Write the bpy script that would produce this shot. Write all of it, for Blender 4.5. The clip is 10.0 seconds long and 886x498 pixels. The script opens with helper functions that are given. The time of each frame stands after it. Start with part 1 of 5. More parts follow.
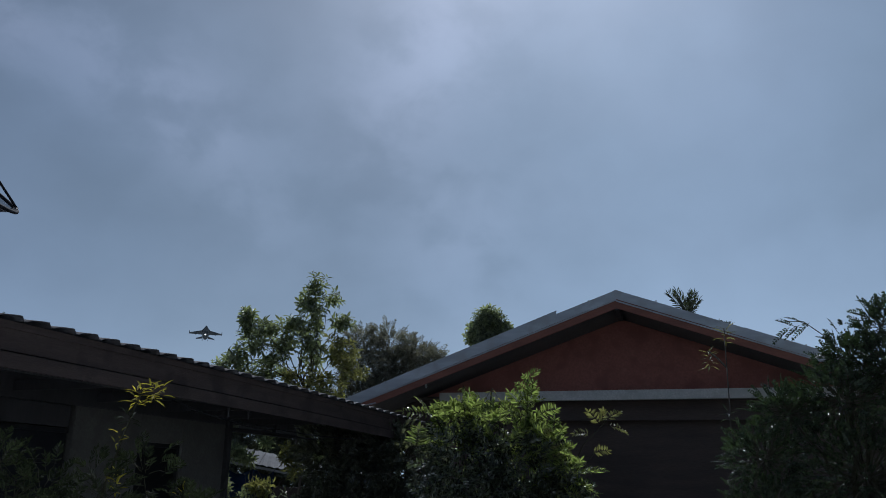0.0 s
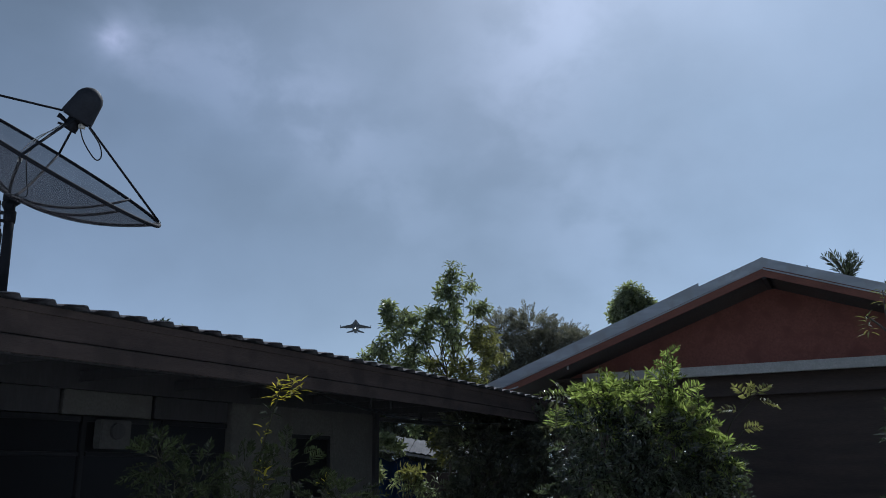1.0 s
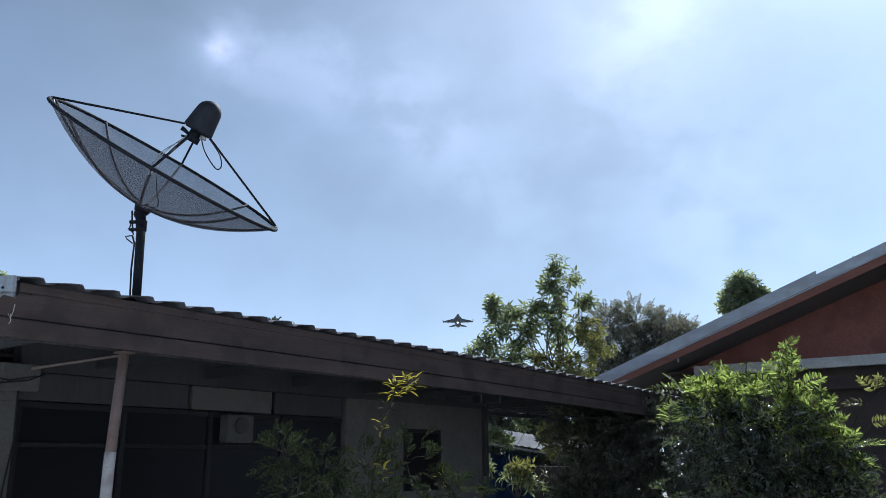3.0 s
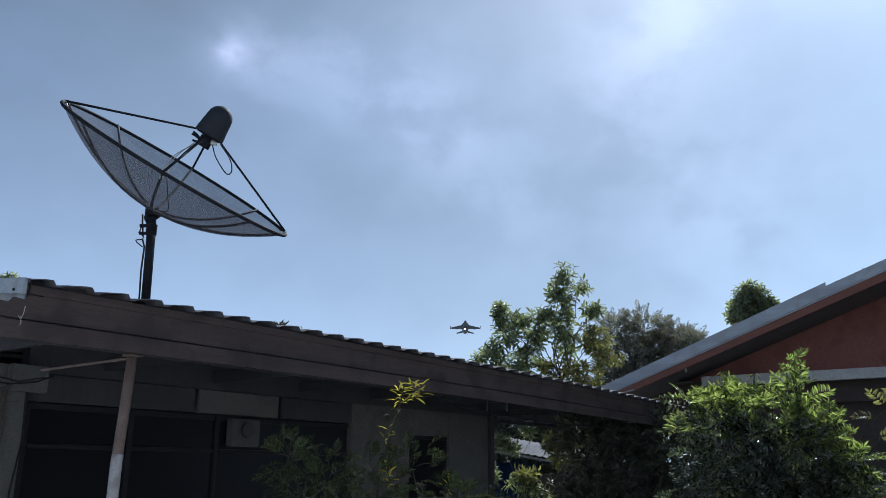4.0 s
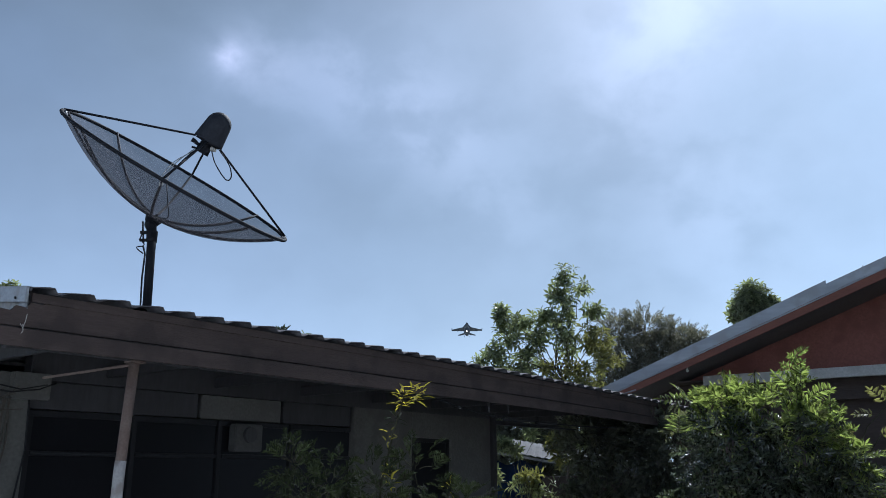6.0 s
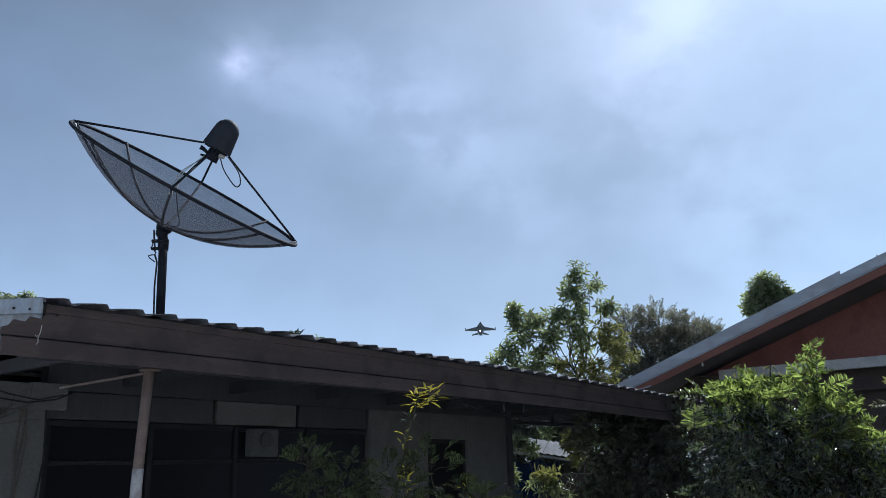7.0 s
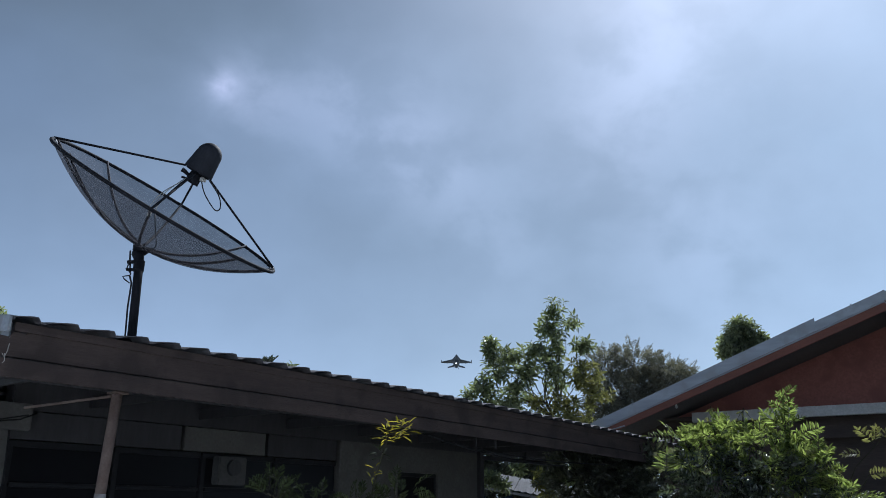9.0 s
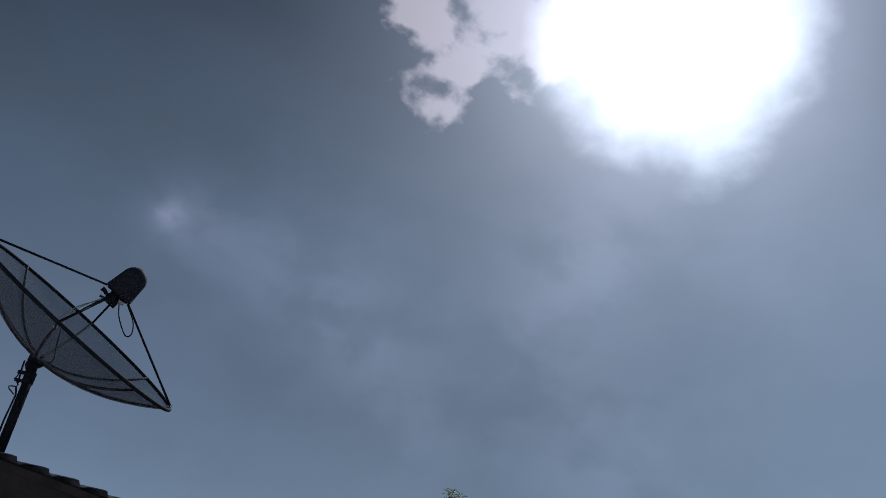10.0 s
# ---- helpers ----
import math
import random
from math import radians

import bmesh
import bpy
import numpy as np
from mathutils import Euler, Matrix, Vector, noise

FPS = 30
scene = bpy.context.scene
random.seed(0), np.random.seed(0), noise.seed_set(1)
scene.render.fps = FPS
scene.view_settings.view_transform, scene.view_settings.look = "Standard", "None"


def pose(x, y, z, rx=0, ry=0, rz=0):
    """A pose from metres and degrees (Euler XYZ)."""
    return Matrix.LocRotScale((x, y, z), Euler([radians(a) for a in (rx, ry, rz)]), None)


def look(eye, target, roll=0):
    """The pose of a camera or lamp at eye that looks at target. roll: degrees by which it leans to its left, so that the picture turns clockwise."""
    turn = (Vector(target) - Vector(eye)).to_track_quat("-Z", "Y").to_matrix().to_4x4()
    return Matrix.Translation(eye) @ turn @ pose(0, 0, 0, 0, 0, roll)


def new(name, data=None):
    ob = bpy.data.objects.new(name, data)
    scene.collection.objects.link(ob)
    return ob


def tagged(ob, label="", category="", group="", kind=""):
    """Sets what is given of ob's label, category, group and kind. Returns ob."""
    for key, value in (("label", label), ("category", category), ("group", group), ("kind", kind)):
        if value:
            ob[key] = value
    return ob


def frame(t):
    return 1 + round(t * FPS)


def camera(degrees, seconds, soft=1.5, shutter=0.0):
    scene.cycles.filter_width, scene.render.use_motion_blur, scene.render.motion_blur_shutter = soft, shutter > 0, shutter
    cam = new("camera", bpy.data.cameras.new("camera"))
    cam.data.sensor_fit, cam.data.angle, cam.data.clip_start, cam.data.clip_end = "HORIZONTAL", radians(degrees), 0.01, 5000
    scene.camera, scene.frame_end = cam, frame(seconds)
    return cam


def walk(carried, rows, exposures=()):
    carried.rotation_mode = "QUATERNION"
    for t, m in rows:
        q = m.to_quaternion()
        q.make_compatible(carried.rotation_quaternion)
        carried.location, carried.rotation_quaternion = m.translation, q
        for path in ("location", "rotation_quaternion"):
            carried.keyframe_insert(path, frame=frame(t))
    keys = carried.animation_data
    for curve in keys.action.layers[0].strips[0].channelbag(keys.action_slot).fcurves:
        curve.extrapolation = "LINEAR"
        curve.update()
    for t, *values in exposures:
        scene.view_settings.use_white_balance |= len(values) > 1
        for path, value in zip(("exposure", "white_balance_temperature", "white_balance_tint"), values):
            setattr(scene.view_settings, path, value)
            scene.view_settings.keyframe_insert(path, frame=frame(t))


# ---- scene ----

# ---------------------------------------------------------------- camera
cam = camera(57.2, 10.0, soft=0.9)
walk(cam, [
    (0.0, pose(-0.066, 0.086, 1.576, 106.29, -0.86, -18.15)),
    (0.2, pose(-0.044, 0.080, 1.582, 105.92, -0.56, -14.30)),
    (0.5, pose(0.051, 0.075, 1.587, 105.45, -0.01, -9.73)),
    (1.0, pose(0.069, 0.085, 1.588, 105.17, 0.68, -7.61)),
    (1.5, pose(0.047, 0.072, 1.594, 105.06, 0.87, -5.73)),
    (2.0, pose(0.019, 0.032, 1.591, 104.97, 0.80, -2.73)),
    (2.5, pose(0.004, 0.022, 1.592, 104.69, 0.95, -0.82)),
    (4.0, pose(0.002, 0.011, 1.601, 105.23, -0.44, -0.03)),
    (4.5, pose(0.000, 0.000, 1.600, 105.34, -0.70, -0.19)),
    (5.0, pose(0.004, -0.006, 1.600, 105.34, -0.71, -0.55)),
    (5.5, pose(0.006, -0.010, 1.601, 105.36, -0.41, -0.35)),
    (7.0, pose(0.021, -0.013, 1.605, 105.43, 1.45, 1.38)),
    (7.5, pose(0.016, -0.003, 1.606, 105.32, 1.00, 2.07)),
    (8.0, pose(0.017, 0.017, 1.610, 105.54, 0.66, 2.07)),
    (8.5, pose(0.021, 0.000, 1.613, 106.07, 0.21, 0.82)),
    (9.0, pose(0.028, -0.009, 1.623, 107.60, -0.40, -0.65)),
    (9.5, pose(0.033, -0.062, 1.618, 111.89, -2.00, -2.59)),
    (9.7, pose(0.040, -0.060, 1.616, 115.11, -3.90, -4.43)),
    (10.0, pose(0.054, -0.053, 1.614, 120.67, -8.27, -9.82)),
], exposures=[(t, e, 5450, 10) for t, e in (
    (0.0, -0.9), (0.5, -0.74), (1.0, -0.55), (1.5, -0.44), (2.0, 0.05), (2.5, 0.35), (4.0, 0.05), (5.5, 0.05),
    (7.0, 0.07), (8.0, 0.07), (8.5, 0.1), (9.0, -0.22), (9.5, -0.72), (9.7, -0.83), (10.0, -1.4))])

# ---------------------------------------------------------------- sky and sun
SUN_ELEV, SUN_AZ = radians(46.4), radians(22.6)      # azimuth from +y towards +x
SUN_DIR = Vector((math.sin(SUN_AZ) * math.cos(SUN_ELEV), math.cos(SUN_AZ) * math.cos(SUN_ELEV), math.sin(SUN_ELEV)))


def make_world():
    world = bpy.data.worlds.new("sky")
    world.use_nodes = True
    scene.world = world
    nt = world.node_tree
    nodes, link = nt.nodes, nt.links.new
    nodes.clear()
    out = nodes.new("ShaderNodeOutputWorld")
    bg = nodes.new("ShaderNodeBackground")
    bg.inputs["Strength"].default_value = 0.10
    sky = nodes.new("ShaderNodeTexSky")
    sky.sky_type = "NISHITA"
    sky.sun_disc = False
    sky.sun_elevation, sky.sun_rotation = SUN_ELEV, SUN_AZ
    sky.air_density, sky.dust_density, sky.ozone_density = 1.2, 1.5, 1.5
    tc = nodes.new("ShaderNodeTexCoord")
    way = tc.outputs["Generated"]

    def calc(op, a, b=None, clamp=False):
        m = nodes.new("ShaderNodeMath")
        m.operation, m.use_clamp = op, clamp
        for i, v in enumerate((a, b)):
            if v is None:
                continue
            if isinstance(v, (int, float)):
                m.inputs[i].default_value = v
            else:
                link(v, m.inputs[i])
        return m.outputs[0]

    def mul(a, b):
        return calc("MULTIPLY", a, b)

    def add(a, b):
        return calc("ADD", a, b)

    def smoothed(v, f0, f1, t0, t1):
        m = nodes.new("ShaderNodeMapRange")
        m.interpolation_type = "SMOOTHSTEP"
        for key, q in (("From Min", f0), ("From Max", f1), ("To Min", t0), ("To Max", t1)):
            m.inputs[key].default_value = q
        link(v, m.inputs["Value"])
        return m.outputs["Result"]

    def towards(v):
        """How far a direction points along v, from 0 to 1."""
        m = nodes.new("ShaderNodeVectorMath")
        m.operation = "DOT_PRODUCT"
        m.inputs[1].default_value = Vector(v).normalized()
        link(way, m.inputs[0])
        return calc("MINIMUM", calc("MAXIMUM", m.outputs["Value"], 0.0), 1.0)

    def cloud(scale, detail, rough, stretch, shift, warp=0.0):
        mp = nodes.new("ShaderNodeMapping")
        mp.inputs["Scale"].default_value, mp.inputs["Location"].default_value = stretch, shift
        link(way, mp.inputs["Vector"])
        n = nodes.new("ShaderNodeTexNoise")
        for key, q in (("Scale", scale), ("Detail", detail), ("Roughness", rough), ("Distortion", warp)):
            n.inputs[key].default_value = q
        link(mp.outputs["Vector"], n.inputs["Vector"])
        return n.outputs["Fac"]

    # cloud cover at three scales, stretched flat
    sheet = cloud(3.2, 5.0, 0.48, (1.0, 1.0, 1.4), (0.55, 0.3, 0.9))
    billow = cloud(5.5, 6.0, 0.46, (1.0, 1.0, 1.3), (0.3, 0.1, 0.4), 0.1)
    shred = cloud(12.0, 7.0, 0.50, (1.0, 1.0, 1.3), (1.7, 0.2, 0.1), 0.15)
    cover = smoothed(sheet, 0.36, 0.70, 0.80, 0.97)
    # thin cloud: blue-grey away from the sun, whiter towards it, brighter low down
    d = towards(SUN_DIR)
    wide, near, close = calc("POWER", d, 5.0), calc("POWER", d, 26.0), calc("POWER", d, 60.0)
    sep = nodes.new("ShaderNodeSeparateXYZ")
    link(way, sep.inputs[0])
    low = calc("POWER", calc("SUBTRACT", 1.0, calc("MAXIMUM", sep.outputs["Z"], 0.0)), 4.0)
    lum = add(add(add(1.15, mul(low, 6.6)), add(mul(wide, 3.5), mul(near, 3.8))), mul(close, 8.0))
    lum = mul(lum, add(0.835, add(mul(billow, 0.20), mul(shred, 0.17))))
    # heavier cloud high up, away from the sun, and thinner cloud out to the east
    heavy = mul(smoothed(sep.outputs["Z"], 0.46, 0.72, 0.0, 0.64), calc("SUBTRACT", 1.0, near))
    lum = mul(lum, calc("SUBTRACT", 1.0, heavy))
    lum = mul(lum, add(1.0, smoothed(sep.outputs["X"], 0.15, 0.62, 0.0, 0.45)))
    west = mul(smoothed(sep.outputs["X"], -0.36, 0.10, 1.0, 0.0), smoothed(sep.outputs["Z"], 0.40, 0.60, 1.0, 0.0))
    lum = mul(lum, add(1.0, mul(west, 0.20)))
    # brighter wisps and banks of cloud: direction, angular size in radians, gain
    white = mul(near, 0.20)
    for v, size, gain in (((-0.251, 0.848, 0.467), 0.011, 0.55), ((-0.246, 0.850, 0.466), 0.030, 0.16), ((-0.211, 0.863, 0.458), 0.035, 0.20), ((-0.127, 0.876, 0.466), 0.050, 0.22),
                          ((-0.046, 0.902, 0.428), 0.050, 0.20), ((0.009, 0.921, 0.389), 0.045, 0.16), ((0.199, 0.880, 0.432), 0.060, 0.17), ((0.073, 0.946, 0.315), 0.045, 0.12),
                          ((0.301, 0.907, 0.295), 0.065, 0.13), ((0.258, 0.819, 0.512), 0.060, 0.15)):
        puff = mul(calc("POWER", towards(v), 1.0 / size ** 2), smoothed(shred, 0.34, 0.62, 0.45, 1.35))
        white = add(white, mul(puff, gain * 0.16))
        lum = mul(lum, add(1.0, mul(puff, gain)))
    comb = nodes.new("ShaderNodeCombineColor")
    link(mul(lum, add(0.795, white)), comb.inputs[0])
    link(mul(lum, 0.98), comb.inputs[1])
    link(mul(lum, add(add(1.18, mul(west, 0.05)), mul(near, -0.12))), comb.inputs[2])
    veil = nodes.new("ShaderNodeMix")
    veil.data_type = "RGBA"
    link(cover, veil.inputs["Factor"])
    link(sky.outputs["Color"], veil.inputs["A"])
    link(comb.outputs[0], veil.inputs["B"])
    # the sun through a gap in the cloud, and a ragged sunlit shred of cloud beside it
    away = mul(calc("ARCCOSINE", d), 57.296)
    torn_edge = add(away, add(mul(calc("SUBTRACT", billow, 0.5), 6.0), mul(calc("SUBTRACT", shred, 0.5), 5.0)))
    gap = smoothed(torn_edge, 6.2, 10.8, 17.0, 0.0)
    core = smoothed(torn_edge, 3.0, 8.2, 10.0, 0.0)
    beside = mul(calc("ARCCOSINE", towards((0.085, 0.692, 0.717))), 57.296)
    torn = smoothed(add(beside, mul(calc("SUBTRACT", shred, 0.5), 26.0)), 3.4, 6.6, 9.0, 0.0)
    glare = nodes.new("ShaderNodeCombineColor")
    for i, (k, tint) in enumerate(((1.0, 1.05), (0.99, 0.84), (0.97, 0.79))):
        link(add(mul(add(gap, core), k), mul(torn, tint)), glare.inputs[i])
    mix = nodes.new("ShaderNodeMix")
    mix.data_type, mix.blend_type = "RGBA", "ADD"
    mix.inputs["Factor"].default_value = 1.0
    link(veil.outputs["Result"], mix.inputs["A"])
    link(glare.outputs[0], mix.inputs["B"])
    link(mix.outputs["Result"], bg.inputs["Color"])
    link(bg.outputs["Background"], out.inputs["Surface"])


make_world()
sun = new("sun", bpy.data.lights.new("sun", "SUN"))
sun.data.energy, sun.data.angle, sun.data.color = 5.0, radians(0.6), (1.0, 0.95, 0.87)
sun.matrix_world = look(SUN_DIR * 50, (0, 0, 0))


# ---------------------------------------------------------------- materials
def material(name, base, second=None, scale=3.0, rough=0.7, metal=0.0, bump=0.25, fine=40.0, streak=(1, 1, 1), spread=0.5,
             dirt=None, translucent=0.0, island=0.0, spec=0.5, glow=(1.7, 1.8, 0.8)):
    """A surface with broad staining, fine grain and relief."""
    m = bpy.data.materials.new(name)
    m.use_nodes = True
    nt = m.node_tree
    nodes, link = nt.nodes, nt.links.new
    bsdf = nodes["Principled BSDF"]
    tc = nodes.new("ShaderNodeTexCoord")
    mp = nodes.new("ShaderNodeMapping")
    mp.inputs["Scale"].default_value = streak
    link(tc.outputs["Object"], mp.inputs["Vector"])
    broad = nodes.new("ShaderNodeTexNoise")
    broad.inputs["Scale"].default_value, broad.inputs["Detail"].default_value = scale, 6.0
    link(mp.outputs["Vector"], broad.inputs["Vector"])
    grain = nodes.new("ShaderNodeTexNoise")
    grain.inputs["Scale"].default_value, grain.inputs["Detail"].default_value = fine, 3.0
    link(mp.outputs["Vector"], grain.inputs["Vector"])
    ramp = nodes.new("ShaderNodeValToRGB")
    ramp.color_ramp.elements[0].position, ramp.color_ramp.elements[1].position = 0.5 - spread / 2, 0.5 + spread / 2
    second = second or tuple(c * 0.6 for c in base)
    ramp.color_ramp.elements[0].color, ramp.color_ramp.elements[1].color = (*second, 1), (*base, 1)
    link(broad.outputs["Fac"], ramp.inputs["Fac"])
    mix = nodes.new("ShaderNodeMix")
    mix.data_type, mix.blend_type = "RGBA", "OVERLAY"
    mix.inputs["Factor"].default_value = 0.45
    link(ramp.outputs["Color"], mix.inputs["A"])
    link(grain.outputs["Color"], mix.inputs["B"])
    hsv = nodes.new("ShaderNodeHueSaturation")
    hsv.inputs["Saturation"].default_value = 1.0
    gv = nodes.new("ShaderNodeRGBToBW")
    link(grain.outputs["Color"], gv.inputs[0])
    link(gv.outputs[0], mix.inputs["B"])
    link(mix.outputs["Result"], hsv.inputs["Color"])
    color = hsv.outputs["Color"]
    if dirt:
        dn = nodes.new("ShaderNodeTexNoise")
        dn.inputs["Scale"].default_value, dn.inputs["Detail"].default_value = scale * 2.3, 9.0
        link(tc.outputs["Object"], dn.inputs["Vector"])
        dr = nodes.new("ShaderNodeValToRGB")
        dr.color_ramp.elements[0].position, dr.color_ramp.elements[1].position = 0.5, 0.62
        link(dn.outputs["Fac"], dr.inputs["Fac"])
        dm = nodes.new("ShaderNodeMix")
        dm.data_type = "RGBA"
        link(dr.outputs["Color"], dm.inputs["Factor"])
        link(color, dm.inputs["A"])
        dm.inputs["B"].default_value = (*dirt, 1)
        color = dm.outputs["Result"]
    if island:
        geo = nodes.new("ShaderNodeNewGeometry")
        vary = nodes.new("ShaderNodeMapRange")
        vary.inputs["To Min"].default_value, vary.inputs["To Max"].default_value = 1 - island, 1 + island
        info = nodes.new("ShaderNodeObjectInfo")
        both = nodes.new("ShaderNodeMath")
        both.operation = "ADD"
        link(geo.outputs["Random Per Island"], both.inputs[0])
        link(info.outputs["Random"], both.inputs[1])
        frac = nodes.new("ShaderNodeMath")
        frac.operation = "FRACT"
        link(both.outputs[0], frac.inputs[0])
        link(frac.outputs[0], vary.inputs["Value"])
        link(vary.outputs["Result"], hsv.inputs["Value"])
    link(color, bsdf.inputs["Base Color"])
    bsdf.inputs["Roughness"].default_value, bsdf.inputs["Metallic"].default_value = rough, metal
    bsdf.inputs["Specular IOR Level"].default_value = spec
    if bump:
        bp = nodes.new("ShaderNodeBump")
        bp.inputs["Strength"].default_value, bp.inputs["Distance"].default_value = bump, 0.01
        link(grain.outputs["Fac"], bp.inputs["Height"])
        link(bp.outputs["Normal"], bsdf.inputs["Normal"])
    if translucent:
        tr = nodes.new("ShaderNodeBsdfTranslucent")
        tint = nodes.new("ShaderNodeMix")
        tint.data_type, tint.blend_type = "RGBA", "MULTIPLY"
        tint.inputs["Factor"].default_value = 1.0
        link(color, tint.inputs["A"])
        tint.inputs["B"].default_value = (*glow, 1)
        link(tint.outputs["Result"], tr.inputs["Color"])
        sh = nodes.new("ShaderNodeMixShader")
        sh.inputs["Fac"].default_value = translucent
        link(bsdf.outputs["BSDF"], sh.inputs[1])
        link(tr.outputs["BSDF"], sh.inputs[2])
        link(sh.outputs["Shader"], nodes["Material Output"].inputs["Surface"])
    return m


def wire_mesh_material():
    """Expanded-metal screen: fine dark strands with holes between them."""
    m = bpy.data.materials.new("dish_mesh")
    m.use_nodes = True
    nt = m.node_tree
    nodes, link = nt.nodes, nt.links.new
    bsdf = nodes["Principled BSDF"]
    bsdf.inputs["Metallic"].default_value, bsdf.inputs["Roughness"].default_value = 0.0, 0.8
    bsdf.inputs["Specular IOR Level"].default_value = 0.0
    tc = nodes.new("ShaderNodeTexCoord")
    n = nodes.new("ShaderNodeTexNoise")
    n.inputs["Scale"].default_value, n.inputs["Detail"].default_value = 4.0, 6.0
    link(tc.outputs["Object"], n.inputs["Vector"])
    ramp = nodes.new("ShaderNodeValToRGB")
    ramp.color_ramp.elements[0].color, ramp.color_ramp.elements[1].color = (0.062, 0.060, 0.068, 1), (0.105, 0.102, 0.115, 1)
    link(n.outputs["Fac"], ramp.inputs["Fac"])
    link(ramp.outputs["Color"], bsdf.inputs["Base Color"])
    hole = nodes.new("ShaderNodeBsdfTransparent")
    cover = nodes.new("ShaderNodeMapRange")
    cover.inputs["To Min"].default_value, cover.inputs["To Max"].default_value = 0.55, 0.73
    link(n.outputs["Fac"], cover.inputs["Value"])
    sh = nodes.new("ShaderNodeMixShader")
    link(cover.outputs["Result"], sh.inputs["Fac"])
    link(hole.outputs["BSDF"], sh.inputs[1])
    link(bsdf.outputs["BSDF"], sh.inputs[2])
    link(sh.outputs["Shader"], nodes["Material Output"].inputs["Surface"])
    return m


def glass_material():
    m = bpy.data.materials.new("window_glass")
    m.use_nodes = True
    b = m.node_tree.nodes["Principled BSDF"]
    b.inputs["Base Color"].default_value = (0.012, 0.012, 0.014, 1)
    b.inputs["Roughness"].default_value = 0.3
    b.inputs["Specular IOR Level"].default_value = 0.10
    return m


M_SHEET = material("painted_roof_sheet", (0.150, 0.146, 0.156), (0.095, 0.092, 0.10), 2.0, 0.8, 0.0, 0.2, 30, dirt=(0.11, 0.10, 0.10), spec=0.08)
M_FASCIA = material("brown_fascia_board", (0.092, 0.068, 0.060), (0.058, 0.043, 0.039), 1.5, 0.8, 0, 0.4, 30, (0.5, 0.5, 6), dirt=(0.054, 0.041, 0.037), spec=0.2)
M_ZINC = material("galvanised_steel", (0.40, 0.41, 0.43), (0.30, 0.31, 0.33), 3.0, 0.5, 0.4, 0.15, 50, dirt=(0.30, 0.29, 0.28))
M_STEEL = material("dark_painted_steel", (0.024, 0.025, 0.031), (0.015, 0.016, 0.019), 8.0, 0.75, 0.0, 0.0, 90, spec=0.08)
M_RUST = material("rusty_pipe", (0.24, 0.18, 0.15), (0.15, 0.10, 0.08), 7.0, 0.8, 0.2, 0.4, 70)
M_WHITE = material("chalky_white_paint", (0.72, 0.72, 0.70), (0.5, 0.5, 0.48), 4.0, 0.7, 0, 0.2, 40)
M_POSTPAINT = material("worn_white_post_paint", (0.43, 0.41, 0.40), (0.33, 0.31, 0.30), 3.0, 0.8, 0, 0.3, 60, dirt=(0.28, 0.25, 0.23))
# beige plaster set darker than its own colour, to hold the porch shade
M_PLASTER = material("shade_dark_beige_plaster", (0.130, 0.124, 0.111), (0.098, 0.093, 0.085), 1.6, 0.9, 0, 0.3, 35, dirt=(0.098, 0.093, 0.085))
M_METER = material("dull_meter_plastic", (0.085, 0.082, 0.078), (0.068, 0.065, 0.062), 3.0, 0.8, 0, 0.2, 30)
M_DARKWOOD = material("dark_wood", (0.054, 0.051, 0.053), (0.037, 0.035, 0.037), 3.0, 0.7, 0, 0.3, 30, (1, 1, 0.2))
M_FRAME = material("black_window_frame", (0.026, 0.026, 0.028), (0.018, 0.018, 0.02), 3.0, 0.7, 0, 0.3, 30, (1, 1, 0.2), spec=0.2)
M_GLASS = glass_material()
M_MESH = wire_mesh_material()
M_RIB = material("weathered_grey_rib", (0.115, 0.11, 0.118), (0.08, 0.075, 0.08), 8.0, 0.8, 0.0, 0.0, 90, spec=0.1)
M_COVER = material("black_plastic", (0.034, 0.036, 0.044), (0.024, 0.025, 0.031), 6.0, 0.7, 0, 0.1, 60, spec=0.15)
M_CABLE = material("cable_sheath", (0.025, 0.025, 0.027), (0.015, 0.015, 0.017), 9.0, 0.7, 0, 0.0, spec=0.2)
M_PALECABLE = material("pale_cable_sheath", (0.55, 0.52, 0.47), (0.4, 0.38, 0.34), 9.0, 0.6, 0, 0.0)
M_REDWALL = material("red_brown_paint", (0.285, 0.105, 0.077), (0.23, 0.083, 0.062), 1.2, 0.75, 0, 0.2, 25, dirt=(0.215, 0.076, 0.058))
M_SOFFIT = material("grey_brown_soffit", (0.13, 0.115, 0.112), (0.10, 0.088, 0.085), 1.5, 0.85, 0, 0.2, 25)
M_BARGE = material("orange_barge_board", (0.235, 0.085, 0.052), (0.16, 0.058, 0.038), 2.0, 0.65, 0, 0.2, 30, (0.5, 0.5, 4))
M_FLASH = material("grey_metal_flashing", (0.42, 0.43, 0.45), (0.31, 0.32, 0.34), 1.2, 0.5, 0.4, 0.1, 5, (0.3, 1, 2), dirt=(0.33, 0.33, 0.33))
M_PALEBEAM = material("pale_beam_paint", (0.52, 0.50, 0.47), (0.42, 0.405, 0.38), 2.0, 0.8, 0, 0.2, 30, dirt=(0.42, 0.40, 0.37))
M_DARKWALL = material("dark_timber_wall", (0.085, 0.06, 0.05), (0.05, 0.037, 0.033), 2.0, 0.8, 0, 0.3, 25, (0.4, 0.4, 3))
M_BLUE = material("blue_tarpaulin", (0.014, 0.034, 0.085), (0.008, 0.022, 0.055), 3.0, 0.6, 0, 0.3, 20, spec=0.2)
